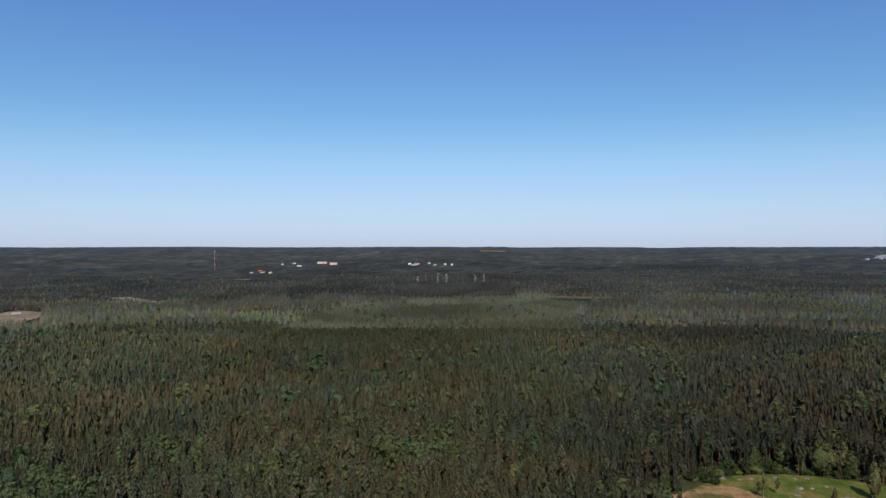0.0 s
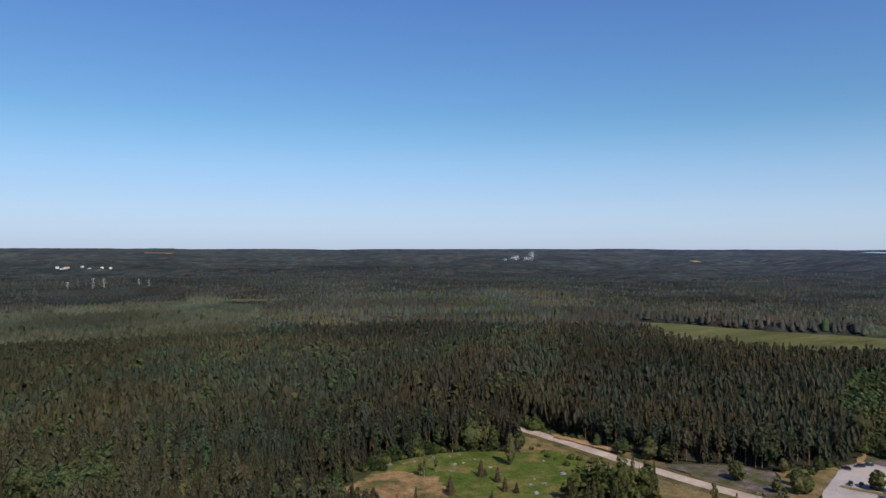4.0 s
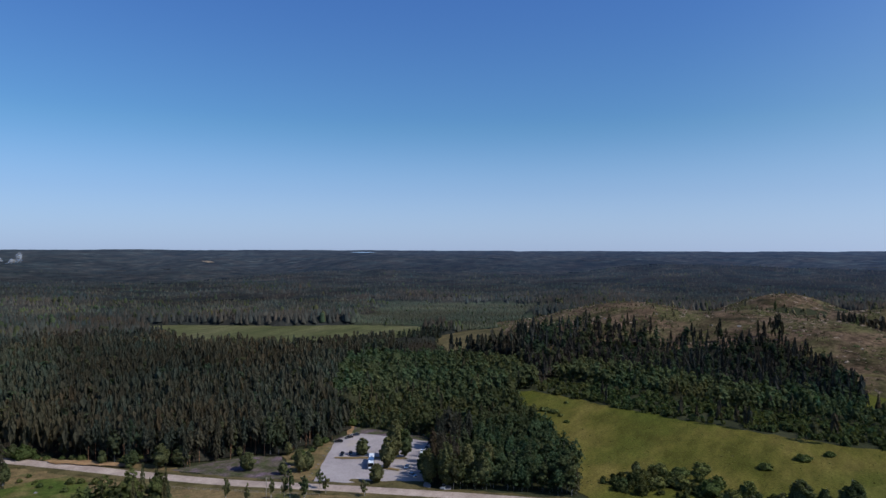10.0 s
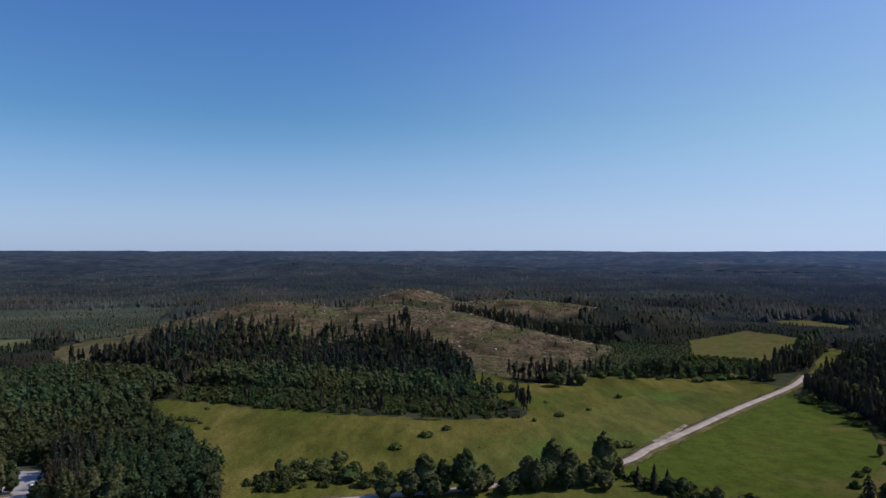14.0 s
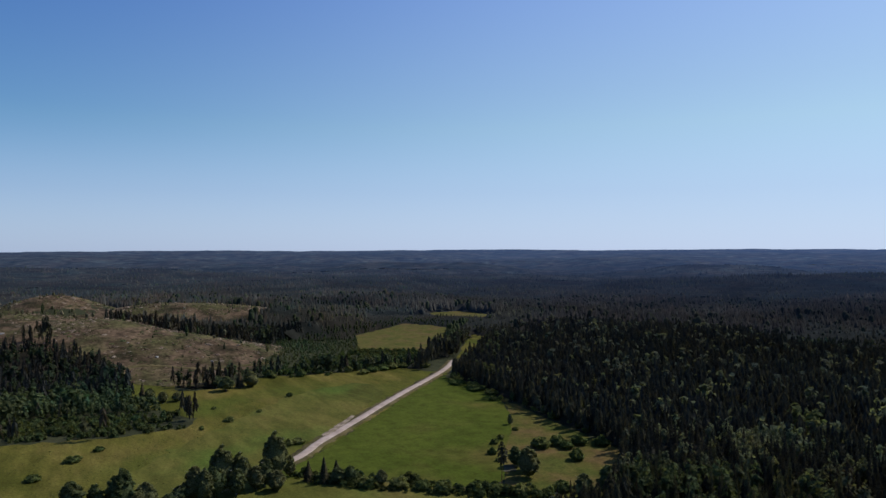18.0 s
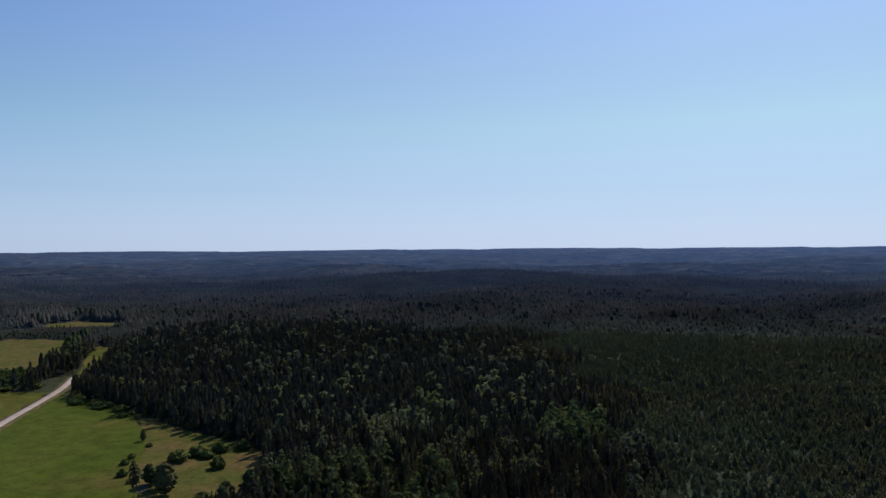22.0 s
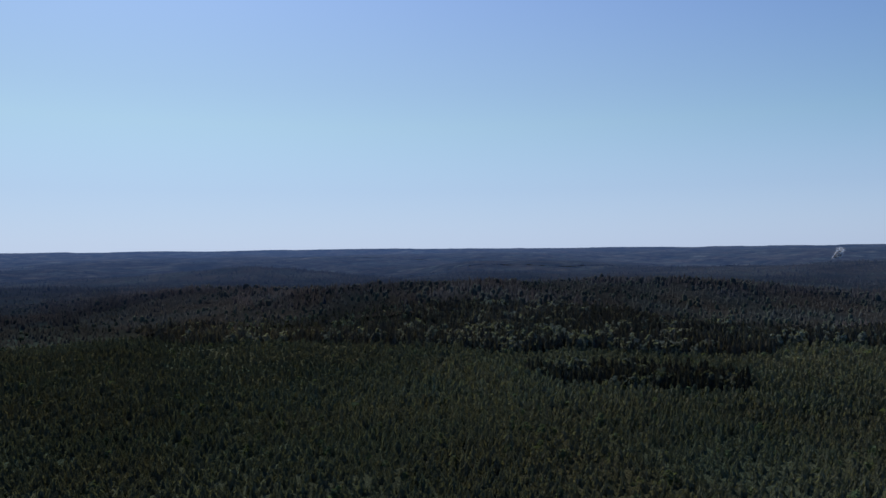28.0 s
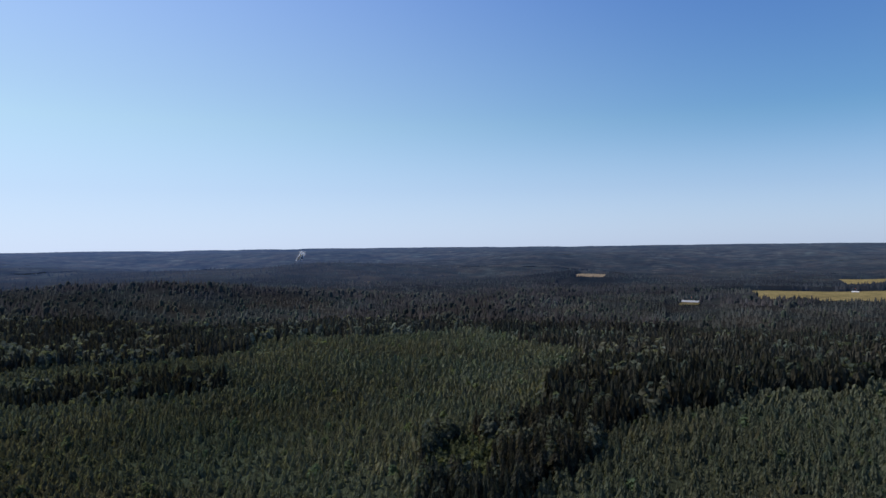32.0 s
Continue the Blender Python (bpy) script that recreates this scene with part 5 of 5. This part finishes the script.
car(288, 180, 205, "black", "parked in the shade of a birch", True)
car(279, 148.5, 198, "white", "parked on the gravel lot")
car(270, 141, 250, "silver blue", "parked in the tree shade")
car(303, 153, 200, "white", "parked at the edge trees")
car(309, 153.5, 200, "black", "parked at the edge trees")
car(262.5, 122.5, 195, "grey", "standing in the shade on a short drive", True, 0.3)


def bus(x, y, heading):
    ob = new("bus")
    tagged(ob, "long white-roofed coach with dark sides on the gravel lot", "bus")
    ob.matrix_basis = pose(x, y, ground(x, y) + 0.5, 0, 0, heading)
    white = PAINTS["white"]
    part("body", box((14.4, 2.55, 2.95), (-1.2, 0, 1.85), 0.18), white, ob)
    part("windscreen", box((0.08, 2.35, 1.75), (5.99, 0, 2.15), 0.03), GLASS, ob, "large dark windscreen")
    part("rear_window", box((0.08, 1.9, 0.9), (-8.39, 0, 2.3), 0.03), GLASS, ob)
    for s in (-1, 1):
        for k in range(8):
            part("side_window", box((1.46, 0.06, 1.35), (-6.6 + 1.54 * k, s * 1.27, 2.4), 0.02), GLASS, ob)
        part("headlight", box((0.08, 0.4, 0.22), (6.0, s * 0.9, 0.85), 0.02), LAMP, ob)
        part("tail_light", box((0.08, 0.2, 0.5), (-8.4, s * 1.05, 1.1), 0.02), RED_LAMP, ob)
        part("mirror", box((0.2, 0.15, 0.45), (6.1, s * 1.38, 2.4), 0.04), RUBBER, ob, "black wing mirror")
        part("skirt", box((13.8, 0.06, 1.2), (-1.2, s * 1.26, 1.0), 0.02), PAINTS["black"], ob, "black lower side panel")
    part("door", box((0.95, 0.06, 2.1), (5.0, -1.28, 1.5), 0.02), GLASS, ob)
    for hx in (-3.2, 2.6):
        part("roof_hatch", box((0.9, 0.8, 0.12), (hx, 0, 3.36), 0.04), PAINTS["grey"], ob, "grey roof hatch")
    part("air_unit", box((2.2, 1.7, 0.22), (-1.4, 0, 3.4), 0.08), white, ob, "white air-conditioning unit")
    part("bumper", box((0.25, 2.4, 0.35), (5.95, 0, 0.5), 0.06), PAINTS["grey"], ob)
    wheels(ob, [(sx, sy * 1.08) for sx in (-5.4, 3.7) for sy in (-1, 1)], 0.5, 0.32)
    return ob


bus(275, 165, 209)


PALE_EARTH = earthy("pale_earth", [(0.36, (0.13, 0.097, 0.065)), (0.64, (0.27, 0.21, 0.155))], 0.2, 1.5, 0.4, bump=0.2)

# ---- stones, kerbs, fence ----
def boulder(x, y, size, seed, where, group, mat=None, sink=0.25):
    bm = bmesh.new()
    bmesh.ops.create_icosphere(bm, subdivisions=2, radius=1)
    r = random.Random(seed)
    ax = (1 + 0.5 * r.random(), 0.7 + 0.3 * r.random(), 0.34 + 0.25 * r.random())
    for v in bm.verts:
        k = 1 + 0.45 * noise.noise(v.co * 1.3 + Vector((seed * 3.1, 0, 0)))
        v.co = Vector((v.co.x * ax[0], v.co.y * ax[1], v.co.z * ax[2])) * k * size
    ob = part("boulder", bm, mat or STONE)
    ob.matrix_basis = pose(x, y, ground(x, y) + sink * size, 0, 0, r.random() * 360)
    return tagged(ob, "grey weathered granite boulder " + where, "boulder", group)


for k, (x, y) in enumerate(((150, 296), (155, 296), (146, 284), (151, 284), (131, 295), (126, 295), (142, 297), (119, 296), (158, 286), (141, 276), (168, 251), (162, 245),
                            (159, 236), (169, 230), (168, 244), (163, 228), (159, 273), (183, 251), (186, 270))):
    boulder(x, y, 0.8 + 0.5 * ((k * 7) % 5) / 4, k, "lying in the lawn", "lawn boulders", sink=0.35)
for k in range(14):
    t = k / 13
    boulder(247 + 52 * t, 180 + 22.5 * t, 0.4 + 0.12 * (k % 3), 40 + k, "edging the parking lot", "kerb boulders")
for k in range(10):
    t = k / 9
    boulder(252 + 13 * t, 143 - 13 * t, 0.4 + 0.12 * (k % 3), 60 + k, "between parking lot and road", "kerb boulders")


def island(plan, where):
    return sheet("traffic_island", plan, PASTURE, "low strip of rough grass in the parking lot", "island", 0.72, 1.5, 0.25)


island([(277, 187), (278.8, 187), (291.8, 160), (292, 155), (290, 155), (286.5, 165), (277.4, 182)], "")
island([(273, 159), (276, 159), (275.5, 150), (273, 150)], "")
sheet("rough_strip", [(253, 163), (255.5, 163), (258, 150), (262, 143), (266, 133), (255, 129), (252, 145), (250.5, 154)], DRY, "bare brown strip between parking lot and road", "verge", 0.62, 2, 0.5)
sheet("forest_track", [(315, 204), (318, 203), (329, 208.5), (337, 212.5), (336, 215), (327, 211)], SAND, "orange sandy track from the parking lot into the forest", "track", 0.6, 3, 0.4)
sheet("short_drive", [(255, 121), (262, 124), (266, 123), (266, 120.5), (256, 117)], GRAVEL, "short pale gravel drive beside the road", "drive", 0.5, 3, 0.3)
ribbon("hill_track", [polar(94, 570), polar(97, 585), polar(101, 575), polar(104, 580), polar(107, 600)], 3.5, DRY, "faint vehicle track across the felled slope", "track", 0.7)

sheet("gravel_bank", [(352, -131), (362, -140), (376, -154), (385, -162), (383, -164), (372, -155), (358, -142), (350, -133)], PALE_EARTH, "pale eroded gravel bank beside the road", "bank", 0.85, 2.5, 0.8)
sheet("sand_bank", [(214, 306), (221, 292), (226, 274), (228, 262), (224, 262), (219, 280), (213, 296)], SAND, "pale sandy cutting above the road", "bank", 1.3, 2.5, 0.8)
WOOD = plain("weathered_wood", (0.3, 0.26, 0.21), 0.85, 0.2, wear=0.35)


def fence(line, where):
    c = smooth_line(line, 2.8)
    ob = new("fence")
    x0, y0 = c[0]
    ob.location = (x0, y0, ground(x0, y0))
    post = None
    for k, (x, y) in enumerate(c):
        z = ground(x, y) - ob.location.z
        at = (x - x0, y - y0, z)
        if post is None:
            post = part("post", rod((0, 0, -0.3), (0, 0, 1.35), 0.09, 0.07, 6), WOOD, ob).data
            p = ob.children[0]
        else:
            p = new("post", post)
            p.parent = ob
        p.location = at
        if k:
            for h in (0.55, 1.05):
                part("rail", rod((px, py, pz + h), (at[0], at[1], z + h), 0.05, 0.045, 5), WOOD, ob)
        px, py, pz = at
    return tagged(ob, "grey wooden post and rail fence " + where, "fence")


fence([(213, 228), (217, 214), (222, 198), (229, 177), (233, 164)], "along the gravel road")
pole = new("utility_pole")
pole.location = (221, 181, 0)
part("pole", rod((0, 0, -0.5), (0, 0, 9), 0.16, 0.11), WOOD, pole)
part("crossarm", box((1.8, 0.12, 0.14), (0, 0, 8.4)), WOOD, pole)
tagged(pole, "grey wooden utility pole beside the road", "pole")

# ---- felled hillside: brash, stumps, pale stones, single trees left standing ----
def litter(name, count, plan, low, high, tones, label, seed):
    r = np.random.default_rng(seed)
    p = np.array(plan)
    lo, hi = p.min(0), p.max(0)
    x, y = lo[0] + r.random(count * 3) * (hi[0] - lo[0]), lo[1] + r.random(count * 3) * (hi[1] - lo[1])
    ok = inside(plan, x, y) & (vnoise(x, y, 35, 2) > 0.35) & ~inside(VALLEY_PLAN, x, y)
    x, y = x[ok][:count], y[ok][:count]
    n = len(x)
    s, a = low + r.random(n) ** 2 * (high - low), r.random(n) * 6.28
    z = height(x, y) + 0.3
    V = []
    for dx, dy, dz in ((1, 0.25, 0), (0.9, -0.3, 0), (-1, -0.25, 0), (-0.9, 0.3, 0), (0.6, 0, 0.45), (-0.7, 0, 0.4)):
        jx, jy = dx * s * (0.7 + 0.6 * r.random(n)), dy * s * 1.6 * (0.7 + 0.6 * r.random(n))
        V.append(np.stack([x + jx * np.cos(a) - jy * np.sin(a), y + jx * np.sin(a) + jy * np.cos(a), z + dz * s * (0.6 + 0.8 * r.random(n))], -1))
    V = np.stack(V, 1)
    T = np.array([(0, 1, 4), (1, 2, 5), (1, 5, 4), (2, 3, 5), (3, 0, 4), (3, 4, 5)])
    T = T[None] + (np.arange(n) * 6)[:, None, None]
    c = np.array(tones)[r.integers(0, len(tones), n)] * (0.7 + 0.6 * r.random((n, 1)))
    C = np.repeat(np.column_stack([c, np.zeros(n)])[:, None, :], 6, 1)
    ob = new(name, mesh_from(name, V.reshape(-1, 3), T.reshape(-1, 3), FOLIAGE, C.reshape(-1, 4)))
    return tagged(ob, label, name.replace("_", " "), kind="stuff")


litter("brash", 8000, CLEARING_PLAN, 0.5, 2.6, [(0.08, 0.056, 0.036), (0.14, 0.1, 0.07), (0.2, 0.155, 0.115), (0.05, 0.055, 0.025), (0.07, 0.07, 0.03)], "dry brown brash and stumps scattered over the felled hill", 3)
litter("grass_tufts", 1500, MEADOW_PLAN, 0.25, 0.7, [(0.09, 0.09, 0.026), (0.07, 0.08, 0.022), (0.12, 0.1, 0.035)], "coarse tufts of meadow grass", 4)
def regrowth():
    r = np.random.default_rng(21)
    p = np.array(CLEARING_PLAN)
    lo, hi = p.min(0), p.max(0)
    x, y = lo[0] + r.random(9000) * (hi[0] - lo[0]), lo[1] + r.random(9000) * (hi[1] - lo[1])
    ok = inside(CLEARING_PLAN, x, y) & (vnoise(x, y, 26, 1) + 0.5 * vnoise(x, y, 8, 2) > 0.76) & ((r.random(9000) < 0.2) | ~near_bearing(x, y, 94, 110) | (np.hypot(x, y) > 720))
    x, y = x[ok], y[ok]
    n = len(x)
    kind = np.where(r.random(n) < 0.45, BUSH, np.where(r.random(n) < 0.6, SPRUCE, BIRCH))
    tall = np.where(kind == BUSH, 0.8 + 1.4 * r.random(n), 1.6 + 4.0 * r.random(n) ** 2)
    tint = np.column_stack([np.array([LEAF[k] for k in range(4)])[kind] * (0.8 + 0.6 * r.random((n, 1))) * (1.35, 1.15, 1.0), np.full(n, 0.15)])
    ob = plant("regrowth", x, y, kind, tall, 1.0 + 0.5 * r.random(n), tint, 0, STAND)
    tagged(ob, "low young birch and spruce regrowth on the felled hill", "young trees", kind="stuff")


regrowth()
PALE = plain("pale_rock", (0.26, 0.24, 0.22), 0.9, 0.2, wear=0.25)
for k, (b, d, s) in enumerate(((82, 735, 2.2), (84, 745, 1.8), (98, 600, 2.6), (93, 585, 2.4), (95, 575, 2.8), (96, 630, 1.6), (88, 690, 2.4), (91, 900, 2), (102, 590, 1.8), (100, 900, 2.2), (95, 950, 2), (78, 720, 1.8), (86, 700, 2.6))):
    boulder(*polar(b, d), s * 0.65, 80 + k, "pale on the felled slope", "hill boulders", PALE, 0.4)
for k in range(46):
    b, d = 71 + 36 * ((k * 0.618) % 1), 620 + 420 * ((k * 0.377 + 0.1) % 1)
    x, y = polar(b, d)
    if inside(CLEARING_PLAN, np.array([x]), np.array([y]))[0]:
        tree(PINE if k % 3 else BIRCH, x, y, 5 + 8 * ((k * 0.73) % 1), 3.2, "remaining on the felled hill", "seed trees")


# ---- houses and works in the distance ----
ROOFS = {"red": plain("red_roof", (0.42, 0.14, 0.1), 0.7), "grey": plain("grey_roof", (0.3, 0.3, 0.31), 0.6), "orange": plain("orange_roof", (0.5, 0.36, 0.28), 0.7), "white": plain("white_roof", (0.6, 0.6, 0.6), 0.6)}
WALLS = {"white": plain("white_wall", (0.6, 0.59, 0.56), 0.85), "cream": plain("cream_wall", (0.68, 0.6, 0.45), 0.85), "wood": plain("timber_wall", (0.3, 0.2, 0.12), 0.85), "pink": plain("pink_wall", (0.62, 0.48, 0.42), 0.85)}


def house(x, y, long, deep, tall, heading, wall, roof, label, name="house", pitch=0.5, lift=0.0):
    ob = new(name)
    ob.matrix_basis = pose(x, y, ground(x, y) + lift, 0, 0, heading)
    part("wall", box((long, deep, tall + 3), (0, 0, tall / 2 - 1.5)), WALLS[wall], ob)
    rise = deep / 2 * pitch
    r = part("roof", profile([(-deep / 2 - 0.5, 0), (0, rise), (deep / 2 + 0.5, 0), (deep / 2 + 0.5, -0.3), (0, rise - 0.35), (-deep / 2 - 0.5, -0.3)], long + 1), ROOFS[roof], ob)
    r.matrix_basis = pose(0, 0, tall + 0.3, 0, 0, 90)
    gable = part("gable", profile([(-deep / 2, 0), (0, rise - 0.36), (deep / 2, 0)], long - 0.1), WALLS[wall], ob)
    gable.matrix_basis = pose(0, 0, tall, 0, 0, 90)
    part("chimney", box((0.9, 0.9, 1.8), (long * 0.2, 0, tall + rise + 0.5)), ROOFS["red"], r)
    floors = max(1, int(tall / 3))
    for s in (-1, 1):
        for f in range(floors):
            for k in range(max(2, int(long / 4))):
                wx = -long / 2 + (k + 0.5) * long / max(2, int(long / 4))
                part("window", box((1.3, 0.1, 1.3), (wx, s * (deep / 2 + 0.02), 1.6 + 3 * f)), GLASS, ob)
    part("door", box((1.1, 0.1, 2.1), (long * 0.05, -deep / 2 - 0.04, 1.05)), WALLS["wood"], ob)
    return tagged(ob, label, "house", "village houses" if name == "house" else "")


for k, (x, y, wall, roof) in enumerate(((-757, 2748, "white", "grey"), (-735, 2790, "pink", "red"), (-716, 2763, "white", "red"), (-680, 2740, "cream", "grey"), (-860, 3180, "pink", "orange"), (-723, 3132, "white", "grey"),
                                        (-699, 3190, "white", "white"), (-676, 3160, "white", "grey"), (-617, 2987, "cream", "white"), (-139, 2902, "white", "white"), (-122, 2880, "white", "grey"),
                                        (-108, 2895, "white", "red"), (-33, 2867, "cream", "grey"), (37, 2864, "white", "grey"), (8, 2880, "cream", "white"), (-58, 2905, "white", "grey"))):
    house(x, y, 11 + 4 * (k % 3), 8, 4.5 + 2.5 * (k % 2), 20 * k, wall, roof, wall + "-walled house with a " + roof + " roof in the distant village")
house(-547, 3144, 40, 13, 9, 10, "pink", "orange", "long pink school building with an orange roof", "school", 0.4)
house(-477, 3027, 30, 13, 10, 0, "pink", "orange", "tall pink building with an orange roof", "apartment_building", 0.35)
house(-270, 1306, 14, 8, 5, 5, "white", "white", "small white-roofed cabin in the forest", "cabin", 0.4)
house(-718, 1141, 16, 9, 5, 30, "wood", "grey", "timber farmhouse with a grey roof", "farmhouse", 0.6)
house(-605, 985, 10, 7, 4, 60, "white", "grey", "small white shed on a farm", "shed", 0.5)
house(-1160, -84, 26, 10, 4, 78, "wood", "grey", "long low barn with a pale grey roof", "barn", 0.45)
house(-1560, 190, 12, 6, 4, 80, "white", "white", "white shed at the edge of a yellow field", "shed", 0.5)
for x, y, h, w in ((648, -384, 10, 8), (660, -394, 12, 9), (672, -404, 9, 8), (690, -414, 11, 9), (632, -372, 7, 6)):
    tree(BIRCH, x, y, h, w, "at the edge of the hay field", "hay field trees")


STEEL = plain("galvanised_steel", (0.55, 0.56, 0.57), 0.5, 0.4, 0.5)
RED_BAND = plain("red_band", (0.5, 0.08, 0.06), 0.6)


def mast(x, y, tall):
    ob = new("radio_mast")
    ob.location = (x, y, ground(x, y))
    n = 7
    for k in range(n):
        part("section", rod((0, 0, tall * k / n), (0, 0, tall * (k + 1) / n), 0.55, 0.5, 6), RED_BAND if k % 2 else PAINTS["white"], ob)
    for a in (0, 120, 240):
        c, s = math.cos(radians(a)), math.sin(radians(a))
        part("guy_wire", rod((c * 30, s * 30, 0), (0, 0, tall * 0.8), 0.025, 0.025, 4), STEEL, ob)
    return tagged(ob, "tall thin red and white radio mast over the forest", "mast")


mast(-924, 2814, 88)


def gantry(x, y, tall, heading):
    ob = new("power_mast")
    ob.matrix_basis = pose(x, y, ground(x, y), 0, 0, heading)
    for s in (-1, 1):
        part("leg", rod((s * 1.6, 0, 0), (s * 0.5, 0, tall), 0.25, 0.15, 6), STEEL, ob)
    for h in (0.7, 0.85, 0.97):
        part("crossarm", box((7, 0.25, 0.25), (0, 0, tall * h)), STEEL, ob)
    return tagged(ob, "grey steel power mast at the substation", "mast", "power masts")


for x, y, h in ((8, 1617, 30), (-12, 1629, 30), (76, 1640, 27), (97, 1655, 27), (-60, 1640, 22)):
    gantry(x, y, h, 15)
house(50, 1640, 40, 8, 4, 10, "cream", "white", "low pale substation building", "substation", 0.2)


# ---- smoke of a far works, standing over the woods ----
def smoke_material():
    m, nodes, links, b = material("smoke", 1.0, 0.0)
    b.inputs["Base Color"].default_value = (0.85, 0.86, 0.88, 1)
    clear = nodes.new("ShaderNodeBsdfTransparent")
    mix = nodes.new("ShaderNodeMixShader")
    n = noise_node(nodes, links, 0.05, 4, 0.6)
    f = ramp(nodes, [(0.35, (0.02,) * 3), (0.65, (0.22,) * 3)])
    links.new(n.outputs[0], f.inputs[0])
    links.new(f.outputs[0], mix.inputs[0])
    lit = nodes.new("ShaderNodeBsdfTranslucent")          # droplets scatter the light onwards
    lit.inputs[0].default_value = (0.9, 0.9, 0.9, 1)
    both = nodes.new("ShaderNodeMixShader")
    links.new(b.outputs[0], both.inputs[1])
    links.new(lit.outputs[0], both.inputs[2])
    links.new(clear.outputs[0], mix.inputs[1])
    links.new(both.outputs[0], mix.inputs[2])
    links.new(mix.outputs[0], nodes["Material Output"].inputs[0])
    return m


SMOKE = smoke_material()


def smoke(x, y, up, wide, tall, lean, seed, label):
    """A drifting plume of many soft puffs."""
    r = random.Random(seed)
    bm = bmesh.new()
    side = Vector((y, -x, 0)).normalized()
    for k in range(26):
        t = r.random()
        c = side * ((t - 0.5) * wide + lean * t * wide * 0.3) + Vector((0, 0, up + tall * t * (0.4 + 0.7 * r.random())))
        s = tall * (0.12 + 0.2 * t) * (0.6 + 0.7 * r.random())
        made = bmesh.ops.create_icosphere(bm, subdivisions=2, radius=1)["verts"]
        for v in made:
            v.co = c + v.co * s * (1 + 0.5 * noise.noise(v.co * 1.8 + Vector((k * 2.3, seed, 0))))
    ob = part("smoke_plume", bm, SMOKE)
    ob.location = (x, y, ground(x, y))
    return tagged(ob, label, "smoke", kind="stuff")


smoke(1757, 2846, 8, 70, 24, 1, 1, "white smoke drifting low over the distant forest")
smoke(1850, 2840, 8, 36, 36, 1, 2, "white smoke rising over the distant forest")
smoke(-2850, -2026, 8, 30, 40, 0.3, 3, "pale dusty plume over the distant forest")
sheet("lake", [(3400, 2080), (3450, 2220), (3540, 2210), (3540, 2090)], WATER, "pale glint of a distant lake", "lake", 16, 40, 6)
sheet("sand_pit", [(2540, 2440), (2550, 2490), (2590, 2480), (2580, 2430)], PALE_EARTH, "pale sand pit in the distant forest", "sand pit", 14, 20, 6)
sheet("quarry", [(200, 3800), (330, 3800), (340, 3880), (210, 3890)], SAND, "pale quarry on the distant ridge", "quarry", 14, 20, 6)
